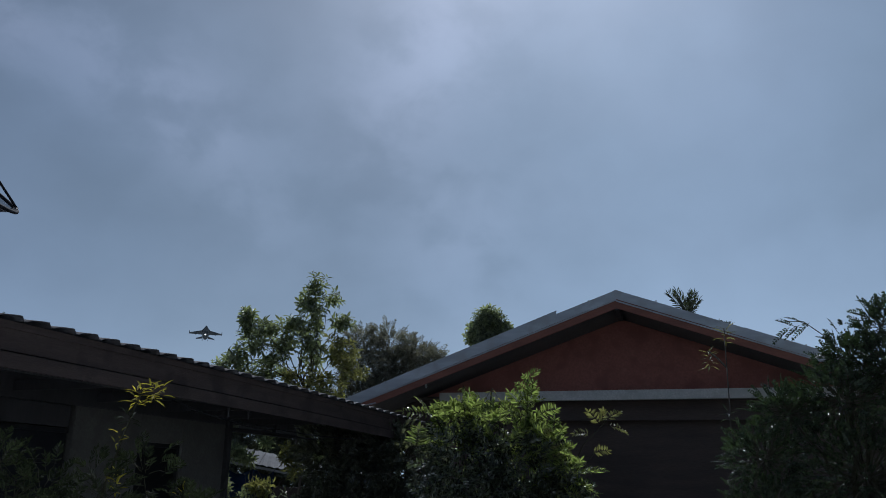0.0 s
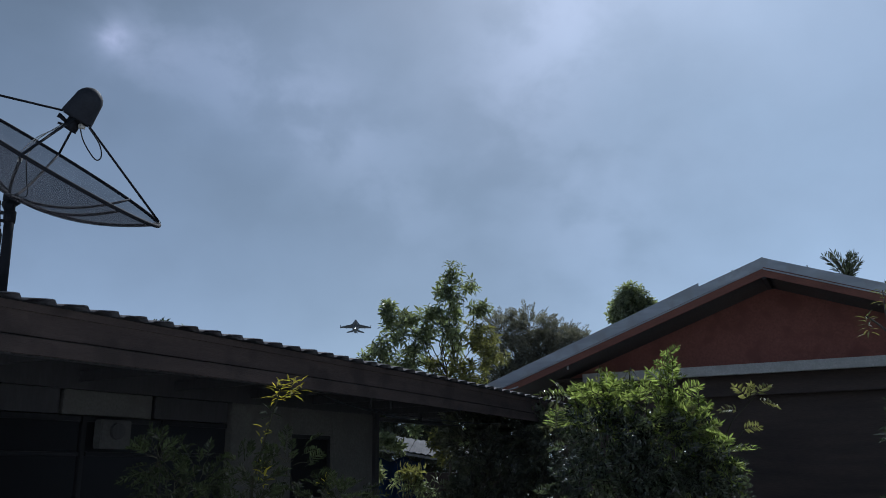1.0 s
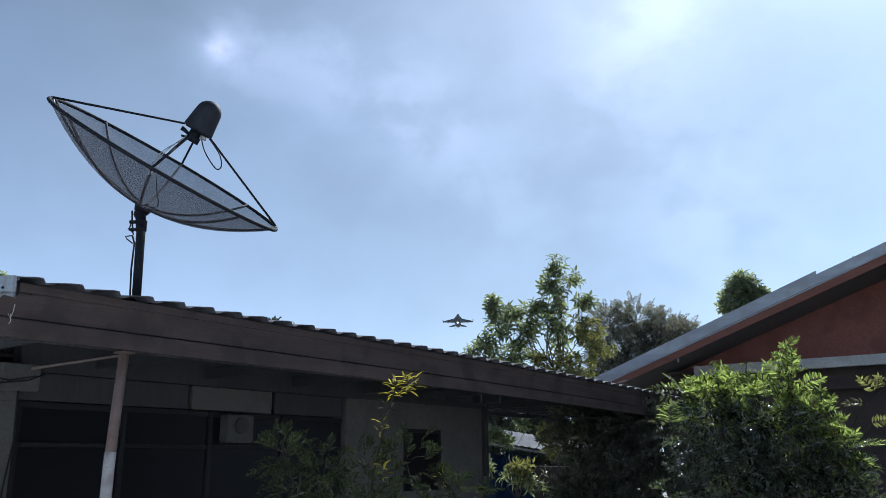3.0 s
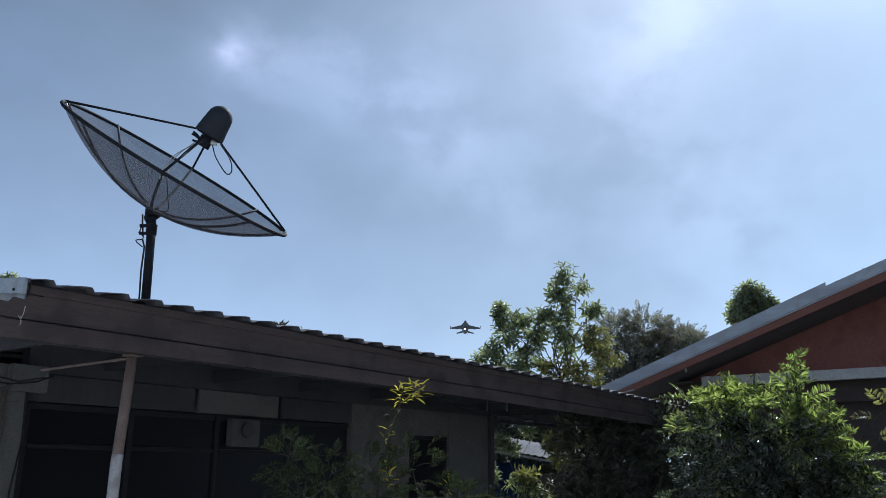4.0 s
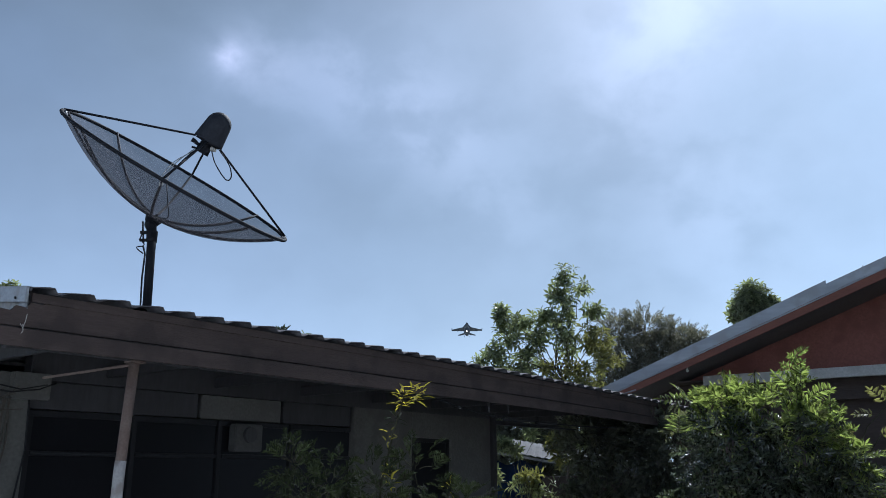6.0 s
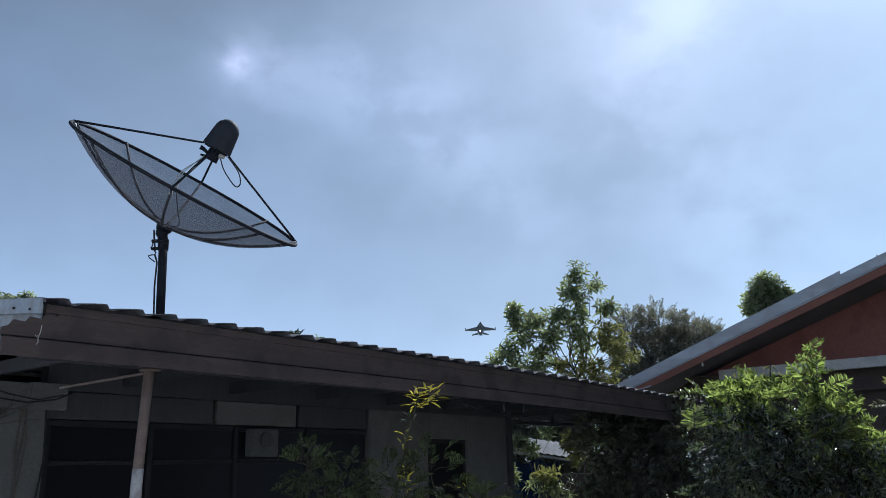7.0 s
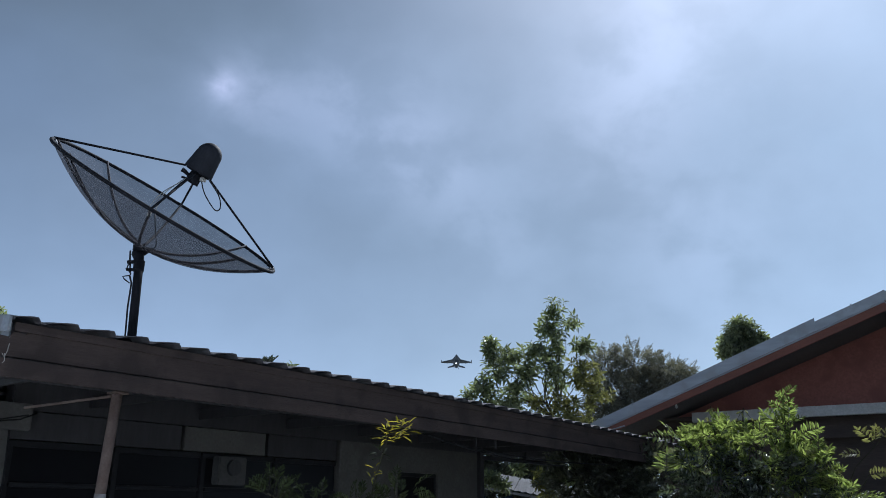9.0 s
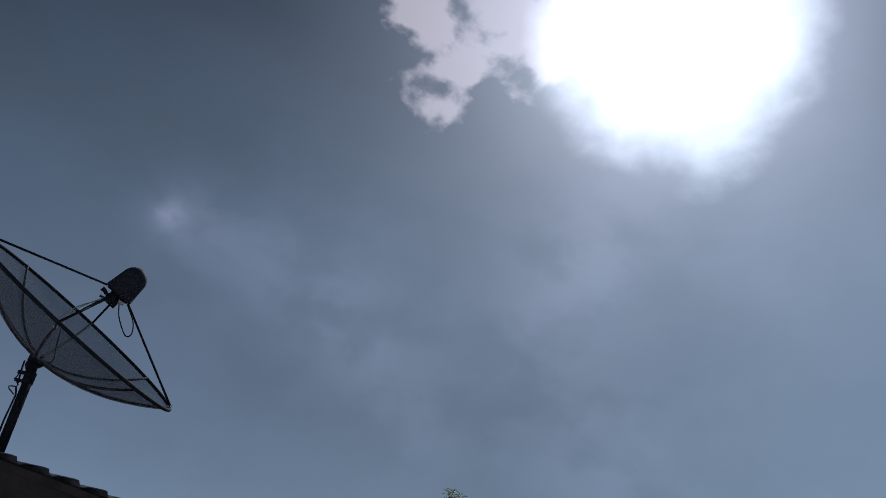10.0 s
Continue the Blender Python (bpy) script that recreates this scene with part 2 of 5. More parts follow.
M_GROUND = material("earth_and_short_grass", (0.30, 0.30, 0.27), (0.21, 0.215, 0.185), 0.6, 0.95, 0, 0.5, 12)
M_BOUNCE = material("pale_blue_bounce", (0.74, 0.79, 0.84), (0.64, 0.69, 0.74), 1.5, 0.9, 0, 0.2, 25)
M_APRON = material("bounce_concrete", (0.54, 0.55, 0.56), (0.44, 0.45, 0.46), 0.8, 0.9, 0, 0.3, 20, dirt=(0.36, 0.36, 0.35))
M_FIBRE = material("fibre_cement_sheet", (0.21, 0.21, 0.215), (0.12, 0.12, 0.125), 1.5, 0.95, 0, 0.2, 25, spec=0.1)
M_DULL = material("dull_grey_bar", (0.30, 0.29, 0.27), (0.2, 0.19, 0.18), 5.0, 0.8, 0, 0.2, 50)
M_CONCRETE = material("worn_concrete", (0.33, 0.32, 0.30), (0.24, 0.23, 0.22), 1.0, 0.9, 0, 0.3, 25, dirt=(0.2, 0.19, 0.17))
M_BARK = material("grey_bark", (0.10, 0.085, 0.07), (0.06, 0.05, 0.042), 6.0, 0.9, 0, 0.6, 40, (1, 1, 0.3))
M_STEM = material("green_stem", (0.050, 0.048, 0.027), (0.033, 0.030, 0.019), 8.0, 0.8, 0, 0.2, spec=0.15)
M_LEAF = material("mid_green_leaf", (0.168, 0.185, 0.138), (0.118, 0.132, 0.098), 1.6, 0.42, 0, 0.1, 30, spec=0.5, translucent=0.5, island=0.5, glow=(2.3, 2.4, 1.2))
M_LEAFY = material("yellow_green_leaf", (0.165, 0.168, 0.08), (0.12, 0.122, 0.058), 1.6, 0.5, 0, 0.1, 30, translucent=0.46, island=0.45, glow=(2.1, 2.05, 1.05))
M_LEAFB = material("sunlit_pinnate_leaf", (0.072, 0.084, 0.048), (0.048, 0.058, 0.033), 1.4, 0.24, 0, 0.1, 30, translucent=0.52, island=0.7, glow=(5.3, 5.6, 2.1))
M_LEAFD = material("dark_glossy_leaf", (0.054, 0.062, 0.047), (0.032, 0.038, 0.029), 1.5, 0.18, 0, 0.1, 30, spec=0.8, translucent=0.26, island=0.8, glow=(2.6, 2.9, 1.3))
M_LEAFN = material("deep_green_small_leaf", (0.034, 0.044, 0.028), (0.022, 0.030, 0.019), 1.5, 0.22, 0, 0.1, 30, spec=0.5, translucent=0.22, island=0.5, glow=(2.4, 3.0, 1.3))
M_LEAFG = material("grey_green_leaf", (0.185, 0.180, 0.150), (0.13, 0.128, 0.106), 1.5, 0.45, 0, 0.1, 30, translucent=0.4, island=0.5, glow=(1.5, 1.5, 1.1))
# hedge green lifted and greyed to carry the haze over dark foliage
M_HEDGE = material("hazed_hedge_leaf", (0.12, 0.125, 0.105), (0.085, 0.09, 0.075), 1.5, 0.3, 0, 0.1, 30, translucent=0.35, island=0.4, glow=(2.2, 2.3, 1.1))
# young leaves, with the sun on them put into a brighter yellow
M_YOUNG = material("sunlit_young_leaf", (0.34, 0.30, 0.055), (0.24, 0.215, 0.04), 4.0, 0.7, 0, 0.1, 30, spec=0.1, translucent=0.5, island=0.35, glow=(1.9, 1.9, 0.9))
# leaf colour lowered to put the shade by the low house into it
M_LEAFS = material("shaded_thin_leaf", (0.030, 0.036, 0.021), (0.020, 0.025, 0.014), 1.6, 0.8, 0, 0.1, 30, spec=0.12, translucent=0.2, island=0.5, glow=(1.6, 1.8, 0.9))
# grey paint, darkened and blued in colour for backlight and distance haze
M_JET = material("hazy_jet_grey", (0.10, 0.12, 0.15), (0.08, 0.095, 0.12), 0.5, 0.7, 0, 0.0, 5, spec=0.2)
M_LIGHT = bpy.data.materials.new("landing_light")
M_LIGHT.use_nodes = True
M_LIGHT.node_tree.nodes["Principled BSDF"].inputs["Emission Color"].default_value = (1, 0.95, 0.85, 1)
M_LIGHT.node_tree.nodes["Principled BSDF"].inputs["Emission Strength"].default_value = 3


# ---------------------------------------------------------------- mesh helpers
def thing(name, label, category, m=None, group="", kind=""):
    ob = new(name)
    ob.empty_display_size = 0.1
    if m is not None:
        ob.matrix_world = m
    return tagged(ob, label, category, group, kind)


def mesh_of(name, bm, mat, smooth=False):
    me = bpy.data.meshes.new(name)
    bm.normal_update()
    bm.to_mesh(me)
    bm.free()
    me.materials.append(mat)
    if smooth:
        for p in me.polygons:
            p.use_smooth = True
    return me


def part(name, bm, mat, parent, label="", smooth=False):
    ob = new(name, mesh_of(name, bm, mat, smooth))
    ob.parent = parent
    return tagged(ob, label)


def part_data(name, me, mat, parent, label=""):
    me.materials.append(mat)
    ob = new(name, me)
    ob.parent = parent
    return tagged(ob, label)


def box(bm, lo, hi, bevel=0.0, m=None):
    lo, hi = Vector(lo), Vector(hi)
    r = bmesh.ops.create_cube(bm, size=1.0)
    for v in r["verts"]:
        v.co = Vector((lo[i] + (v.co[i] + 0.5) * (hi[i] - lo[i]) for i in range(3)))
        if m is not None:
            v.co = m @ v.co
    if bevel:
        edges = list({e for v in r["verts"] for e in v.link_edges})
        bmesh.ops.bevel(bm, geom=edges, offset=bevel, segments=2, affect="EDGES")
    return bm


def boxed(lo, hi, bevel=0.006):
    return box(bmesh.new(), lo, hi, bevel)


def tube(bm, pts, r0, r1=None, seg=7, closed=False):
    """A round bar along a line of points, tapering from r0 to r1."""
    pts = [Vector(p) for p in pts]
    r1 = r0 if r1 is None else r1
    rings, n = [], len(pts)
    side = None
    for i, p in enumerate(pts):
        a = pts[(i - 1) % n] if closed or i else p
        b = pts[(i + 1) % n] if closed or i < n - 1 else p
        t = (b - a).normalized()
        if side is None:
            side = t.orthogonal().normalized()
        side = (side - t * side.dot(t)).normalized()
        up = t.cross(side)
        r = r0 + (r1 - r0) * i / max(1, n - 1)
        rings.append([bm.verts.new(p + (side * math.cos(k) + up * math.sin(k)) * r) for k in (2 * math.pi * j / seg for j in range(seg))])
    for i in range(n if closed else n - 1):
        a, b = rings[i], rings[(i + 1) % n]
        for j in range(seg):
            bm.faces.new((a[j], a[(j + 1) % seg], b[(j + 1) % seg], b[j]))
    if not closed:
        bm.faces.new(rings[0][::-1])
        bm.faces.new(rings[-1])
    return bm


def tubed(pts, r0, r1=None, seg=7, closed=False):
    return tube(bmesh.new(), pts, r0, r1, seg, closed)


def smooth(pts, steps=5):
    """A soft curve through the points."""
    p = [Vector(q) for q in pts]
    p = [p[0] * 2 - p[1]] + p + [p[-1] * 2 - p[-2]]
    out = []
    for i in range(1, len(p) - 2):
        for k in range(steps):
            f = k / steps
            out.append(0.5 * (2 * p[i] + (p[i + 1] - p[i - 1]) * f + (2 * p[i - 1] - 5 * p[i] + 4 * p[i + 1] - p[i + 2]) * f * f
                              + (3 * p[i] - p[i - 1] - 3 * p[i + 1] + p[i + 2]) * f ** 3))
    return out + [p[-2]]


def prism(outline, depth_vec):
    """An outline of points pushed along a vector."""
    bm = bmesh.new()
    a = [bm.verts.new(Vector(p)) for p in outline]
    b = [bm.verts.new(Vector(p) + Vector(depth_vec)) for p in outline]
    n = len(a)
    bm.faces.new(a[::-1])
    bm.faces.new(b)
    for i in range(n):
        bm.faces.new((a[i], a[(i + 1) % n], b[(i + 1) % n], b[i]))
    bmesh.ops.recalc_face_normals(bm, faces=bm.faces)
    return bm


def sag(a, b, drop, n=10):
    a, b = Vector(a), Vector(b)
    return [a.lerp(b, i / n) - Vector((0, 0, drop * 4 * (i / n) * (1 - i / n))) for i in range(n + 1)]


# ---------------------------------------------------------------- leaves
rng = np.random.default_rng(7)


def unit(v):
    return v / np.maximum(np.linalg.norm(v, axis=-1, keepdims=True), 1e-9)


def leaves_mesh(name, base, axis, normal, length, width, droop=0.15, fold=0.18):
    """One mesh of many pointed, folded leaves. base, axis, normal: n x 3; length, width: n."""
    axis = unit(axis)
    side = unit(np.cross(axis, normal))
    nrm = np.cross(side, axis)
    L, W = length[:, None], width[:, None]
    q = [base,
         base + axis * L * 0.38 + side * W * 0.5 + nrm * W * fold,
         base + axis * L * 0.72 + side * W * 0.36 + nrm * (W * fold - L * droop * 0.4),
         base + axis * L - nrm * L * droop,
         base + axis * L * 0.72 - side * W * 0.36 + nrm * (W * fold - L * droop * 0.4),
         base + axis * L * 0.38 - side * W * 0.5 + nrm * W * fold,
         base + axis * L * 0.55 - nrm * L * droop * 0.2]
    n = len(base)
    verts = np.stack(q, 1).reshape(-1, 3)
    tri = np.array([(0, 6, 1), (1, 6, 2), (2, 6, 3), (3, 6, 4), (4, 6, 5), (5, 6, 0)])
    faces = (tri[None] + (np.arange(n) * 7)[:, None, None]).reshape(-1, 3)
    me = bpy.data.meshes.new(name)
    me.from_pydata(verts.tolist(), [], faces.tolist())
    return me


def in_lobes(lobes, count, shell=0.5):
    """Points in a crown of overlapping rounded lobes (x, y, z, rx, ry, rz), denser to the outside; and the way outward."""
    vol = np.array([l[3] * l[4] * l[5] for l in lobes]) ** 0.42
    pick = rng.choice(len(lobes), count, p=vol / vol.sum())
    L = np.array(lobes)[pick]
    d = unit(rng.normal(size=(count, 3)))
    r = (shell + (1 - shell) * rng.random(count)) ** 0.7
    off = d * r[:, None] * L[:, 3:]
    return L[:, :3] + off, d, pick


def rosettes(centres, outward, per, length, width, up=0.5):
    """Whorls of leaves at twig tips."""
    n = len(centres)
    ax = unit(outward * 0.7 + np.array([0, 0, up]) + rng.normal(size=(n, 3)) * 0.25)
    a = unit(np.cross(ax, rng.normal(size=(n, 3))))
    b = np.cross(ax, a)
    B, A, N, Ls, Ws = [], [], [], [], []
    for k in range(per):
        th = 2.4 * k + rng.random(n) * 0.5
        rad = a * np.cos(th)[:, None] + b * np.sin(th)[:, None]
        rise = 0.70 - 1.0 * k / per + rng.normal(size=n) * 0.12 + rng.normal(size=n) * 0.15
        d = unit(rad + ax * rise[:, None])
        B.append(centres - ax * (0.012 * k) + rad * 0.008)
        A.append(d)
        N.append(unit(ax - rad * 0.3))
        s = 0.75 + 0.5 * rng.random(n)
        Ls.append(length * s)
        Ws.append(width * s)
    return [np.concatenate(v) for v in (B, A, N, Ls, Ws)]


def sprays(bases, axes, pairs, span, length, width, angle=1.05, droop=0.35, normal=None):
    """Feather-like fronds or leafy twigs: leaflets in two rows along a drooping midrib. Also gives the midribs."""
    n = len(bases)
    axes = unit(axes)
    nrm = unit((np.array([0, 0, 1.0]) if normal is None else normal) + rng.normal(size=(n, 3)) * 0.35)
    side = unit(np.cross(axes, nrm))
    nrm = np.cross(side, axes)
    span = span * (0.7 + 0.6 * rng.random(n))
    B, A, N, Ls, Ws = [], [], [], [], []

    def along(f):
        return bases + axes * (span * f)[:, None] - np.array([0, 0, 1.0]) * (span * droop * f * f)[:, None]

    for k in range(pairs):
        f = 0.16 + 0.84 * k / max(1, pairs - 1)
        p = along(f)
        size = 0.62 + 0.38 * math.sin(math.pi * min(1, 0.2 + 0.75 * f))
        for sgn in (-1, 1):
            d = unit(axes * math.cos(angle) + side * sgn * math.sin(angle) + nrm * 0.1 + rng.normal(size=(n, 3)) * 0.12)
            B.append(p)
            A.append(d)
            N.append(unit(nrm + rng.normal(size=(n, 3)) * 0.4))
            Ls.append(length * size * (0.85 + 0.3 * rng.random(n)))
            Ws.append(width * size * (0.85 + 0.3 * rng.random(n)))
    B.append(along(1.0))
    A.append(unit(axes - np.array([0, 0, droop])))
    N.append(nrm)
    Ls.append(length * np.ones(n) * 0.8)
    Ws.append(width * np.ones(n) * 0.9)
    return [np.concatenate(v) for v in (B, A, N, Ls, Ws)], [[along(f)[i] for f in (0, 0.5, 1)] for i in range(n)]


def branch_line(a, b, n=5, wob=0.06):
    a, b = Vector(a), Vector(b)
    d = (b - a).length
    pts = [a]
    for i in range(1, n):
        f = i / n
        p = a.lerp(b, f) + Vector((rng.normal(), rng.normal(), rng.normal() * 0.4)) * wob * d * 0.5
        p.z += 0.1 * d * math.sin(math.pi * f)
        pts.append(p)
    return pts + [b]


def woody(name, parent, root, fork, lobes, r, twigs=None, twig_r=0.006, mat=None):
    """Trunk, limbs to each lobe, and twigs to the leaf whorls, as one tapered mesh."""
    bm = bmesh.new()
    tube(bm, branch_line(root, fork, 5, 0.05), r, r * 0.65, 9)
    for l in lobes:
        tube(bm, branch_line(fork, l[:3], 5, 0.10), r * 0.45, r * 0.12, 6)
    if twigs is not None:
        cs, pick = twigs
        for c, k in zip(cs, pick):
            l = Vector(lobes[k][:3])
            tube(bm, branch_line(l.lerp(Vector(c), 0.25), c, 3, 0.12), twig_r, twig_r * 0.5, 4)
    return part(name, bm, mat or M_BARK, parent)


def foliage(one, rest, data, n, singles, mat, parent, label=""):
    """Leaf clusters: the first ones as parts of their own, the remainder joined. data holds blocks of n clusters."""
    for i in range(min(singles, n)):
        part_data(one, leaves_mesh(one, *[v[i::n] for v in data]), mat, parent)
    if n > singles:
        keep = np.arange(len(data[0])) % n >= singles
        tagged(part_data(rest, leaves_mesh(rest, *[v[keep] for v in data]), mat, parent, label), kind="stuff")

# ---------------------------------------------------------------- ground, and unseen slabs and walls added to shape the light
def make_ground():
    bm = bmesh.new()
    steps = [-600, -200, -80, -40] + list(range(-24, 41, 2)) + [60, 100, 220, 600]
    grid = [[bm.verts.new((x, y, 0.0 if max(abs(x), abs(y)) > 90 else noise.noise((x * 0.3, y * 0.3, 0)) * 0.03 - 0.03)) for x in steps] for y in steps]
    for j in range(len(steps) - 1):
        for i in range(len(steps) - 1):
            bm.faces.new((grid[j][i], grid[j][i + 1], grid[j + 1][i + 1], grid[j + 1][i]))
    ob = new("ground", mesh_of("ground", bm, M_GROUND, True))
    tagged(ob, "dark earth and short grass yard", "ground", kind="structure")
    # unseen pale slabs, added to throw sunlight up under the near eave
    bm = bmesh.new()
    for i in range(4):
        for j in range(4):
            box(bm, (-5.4 + i * 2.1, -2.2 + j * 2.1, -0.08), (-3.31 + i * 2.1, -0.11 + j * 2.1, 0.012), 0.012)
    apron = new("pavement", mesh_of("pavement", bm, M_APRON))
    tagged(apron, "unseen pale concrete slabs added to bounce light under the eave", "pavement", kind="structure")
    # unseen pale wall, added to bounce cool sunlight into the shaded fronts
    wall = new("bounce_wall_south", mesh_of("bounce_wall_south", boxed((-7, -2.45, -0.05), (7, -2.2, 4.2), 0.01), M_BOUNCE))
    tagged(wall, "unseen pale blue wall added behind the yard to bounce fill light", "wall", kind="structure")
    # unseen dark blocker, added to cut low sky light on the far fascia
    wall = new("light_block_east", mesh_of("light_block_east", boxed((9.6, -2.2, -0.05), (9.85, 8.2, 5.2), 0.01), M_DARKWALL))
    tagged(wall, "unseen dark wall added to keep sky light off the far fascia", "wall", kind="structure")


make_ground()

# ---------------------------------------------------------------- the low house with the dish (x along the eave, y into the house)
HOUSE = pose(-2.515, 5.078, 0, 0, 0, 52.8)
PITCH = 0.264
ROOF_END = 11.35


def eave_z(s):
    return 2.755 + 0.004 * s - 0.0013 * s * s


def roof_z(y):
    """Rise of the sheets above the eave: a short steep run, then a crest and a slow fall behind."""
    return 0.135 * y if y < 0.95 else 0.128 - 0.05 * (y - 0.95)


def roof_sheet(s0, ribs, ys):
    """A trapezoid-ribbed metal sheet with its own thickness, following the eave's sag."""
    prof = []
    for k in range(ribs):
        b = s0 + k * PITCH
        prof += [(max(b - 0.225, -0.137), 0.0), (max(b - 0.18, -0.136), 0.018), (max(b - 0.05, -0.135), 0.034), (b - 0.010, 0.034), (b + 0.011, 0.0)]
    prof.append((s0 + ribs * PITCH - 0.225, 0.0))
    bm = bmesh.new()
    rows = []
    for y in ys:
        up, dn = [], []
        for s, h in prof:
            z = eave_z(s) - 0.034 + h + roof_z(y)
            up.append(bm.verts.new((s, y, z)))
            dn.append(bm.verts.new((s, y + 0.0005, z - 0.006)))
        rows.append((up, dn))
    for (u0, d0), (u1, d1) in zip(rows, rows[1:]):
        for i in range(len(prof) - 1):
            bm.faces.new((u0[i], u0[i + 1], u1[i + 1], u1[i]))
            bm.faces.new((d0[i + 1], d0[i], d1[i], d1[i + 1]))
    for up, dn in (rows[0], rows[-1]):
        for i in range(len(prof) - 1):
            bm.faces.new((up[i], dn[i], dn[i + 1], up[i + 1]))
    return bm


def fascia_board(z_top, z_bot, y, thick, s0, s1, ragged=0.0):
    """A long board under the eave; its near end is worn away in steps."""
    out = []
    n = 14
    for i in range(n + 1):
        s = s0 + (s1 - s0) * i / n
        out.append((s, y, eave_z(max(s, 0)) + z_bot))
    for i in range(n, -1, -1):
        s = s0 + (s1 - s0) * i / n
        if ragged and i == 0:
            for f, drop in ((1.20, 0.0), (1.08, 0.012), (1.00, 0.035), (0.86, 0.03), (0.80, 0.058), (0.62, 0.052), (0.55, 0.088), (0.40, 0.082), (0.33, 0.118), (0.16, 0.112), (0.10, 0.15), (0.0, 0.165)):
                out.append((s + ragged * f, y, eave_z(0) + z_top - drop))
        else:
            out.append((s, y, eave_z(max(s, 0)) + z_top))
    return prism(out, (0, thick, 0))


def make_low_house():
    h = thing("house", "low house with a dark ribbed metal roof and brown fascia boards", "house", HOUSE)
    part("fascia_board", fascia_board(-0.052, -0.262, 0.05, 0.022, -0.35, ROOF_END, 0.42), M_FASCIA, h, "weathered dark brown fascia board, ragged at its end")
    part("fascia_batten", fascia_board(-0.278, -0.39, 0.022, 0.026, -0.35, ROOF_END), M_FASCIA, h)
    part("gap_strip", fascia_board(-0.24, -0.31, 0.0725, 0.008, -0.34, ROOF_END), M_DARKWOOD, h)
    part("eave_strip", fascia_board(-0.045, -0.10, 0.034, 0.014, -0.10, ROOF_END), M_FASCIA, h)
    part("wall_plate", boxed((-0.12, 0.24, 2.39), (ROOF_END, 0.32, 2.475)), M_DARKWOOD, h)
    # purlins and rafters below the sheets
    for y in (1.1, 2.1, 3.0):
        part("purlin", boxed((-0.02, y, 2.56), (ROOF_END - 0.1, y + 0.06, 2.61)), M_DARKWOOD, h)
    for k in range(10):
        part("rafter", boxed((0.35 + k * 1.2, 0.08, 2.45), (0.40 + k * 1.2, 3.1, 2.555)), M_DARKWOOD, h)
    # verge: metal capping and a strip of ribbed cladding under it
    rise = 0.125
    cap = [(-0.16, 0.0, 2.64), (-0.16, 0.0, 2.742), (-0.16, 2.2, 2.742 + 2.2 * rise), (-0.16, 2.2, 2.64 + 2.2 * rise)]
    verge = part("verge_capping", prism(cap, (0.02, 0, 0)), M_ZINC, h, "pale galvanised capping with screw heads")
    box_top = [(-0.16, 0.0, 2.742), (-0.11, 0.0, 2.743), (-0.11, 2.2, 2.743 + 2.2 * rise), (-0.16, 2.2, 2.742 + 2.2 * rise)]
    part("verge_fold", prism(box_top, (0, 0, -0.004)), M_ZINC, h)
    for k in range(9):
        y = 0.12 + k * 0.23
        part("screw", tubed([(-0.162, y, 2.665 + y * rise + 0.012 * (k % 2)), (-0.170, y, 2.665 + y * rise + 0.012 * (k % 2))], 0.009, 0.007, 8), M_STEEL, verge)
    bm = bmesh.new()
    prev = None
    for k in range(81):
        y = 0.03 + k * 0.027
        x = -0.128 + (0.016 if k % 4 in (1, 2) else 0.0)
        low = 2.585 - min(1.0, y / 0.7) * 0.04 + (0.025 if (k // 4) % 3 == 0 else 0.0)
        cur = [bm.verts.new((x, y, 2.70 + y * rise)), bm.verts.new((x, y, low)), bm.verts.new((x + 0.004, y, 2.70 + y * rise)), bm.verts.new((x + 0.004, y, low))]
        if prev:
            bm.faces.new((prev[0], prev[1], cur[1], cur[0]))
            bm.faces.new((prev[2], cur[2], cur[3], prev[3]))
            bm.faces.new((prev[1], prev[3], cur[3], cur[1]))
        prev = cur
    part("end_cladding", bm, M_ZINC, h, "stained galvanised ribbed sheet")
    # front wall, 1.9 m in from the eave
    yw = 1.9
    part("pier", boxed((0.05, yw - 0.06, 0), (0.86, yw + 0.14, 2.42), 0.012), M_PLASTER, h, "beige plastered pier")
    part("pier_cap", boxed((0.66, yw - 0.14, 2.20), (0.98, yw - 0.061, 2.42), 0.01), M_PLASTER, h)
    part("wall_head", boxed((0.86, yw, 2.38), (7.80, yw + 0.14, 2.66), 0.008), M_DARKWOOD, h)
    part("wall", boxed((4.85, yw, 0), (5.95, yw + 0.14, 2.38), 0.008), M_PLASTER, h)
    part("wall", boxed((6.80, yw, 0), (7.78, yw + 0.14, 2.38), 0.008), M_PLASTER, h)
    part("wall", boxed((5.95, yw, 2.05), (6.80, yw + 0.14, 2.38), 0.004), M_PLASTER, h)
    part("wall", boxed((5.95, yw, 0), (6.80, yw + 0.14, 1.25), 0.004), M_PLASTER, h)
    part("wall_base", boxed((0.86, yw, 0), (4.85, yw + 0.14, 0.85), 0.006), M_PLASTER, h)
    part("corner_post", boxed((7.78, yw - 0.05, 0), (7.88, yw + 0.16, 2.62), 0.006), M_DARKWOOD, h)
    part("end_wall", boxed((7.70, yw + 0.16, 0), (7.84, 5.6, 2.66), 0.006), M_PLASTER, h)
    part("end_wall", boxed((0.05, yw + 0.15, 0), (0.19, 5.6, 2.66), 0.006), M_PLASTER, h)
    part("back_wall", boxed((0.19, 5.46, 0), (7.70, 5.6, 2.66), 0.006), M_PLASTER, h)
    part("house_ceiling", boxed((0.19, yw + 0.16, 2.50), (7.70, 5.46, 2.53), 0.002), M_DARKWOOD, h)
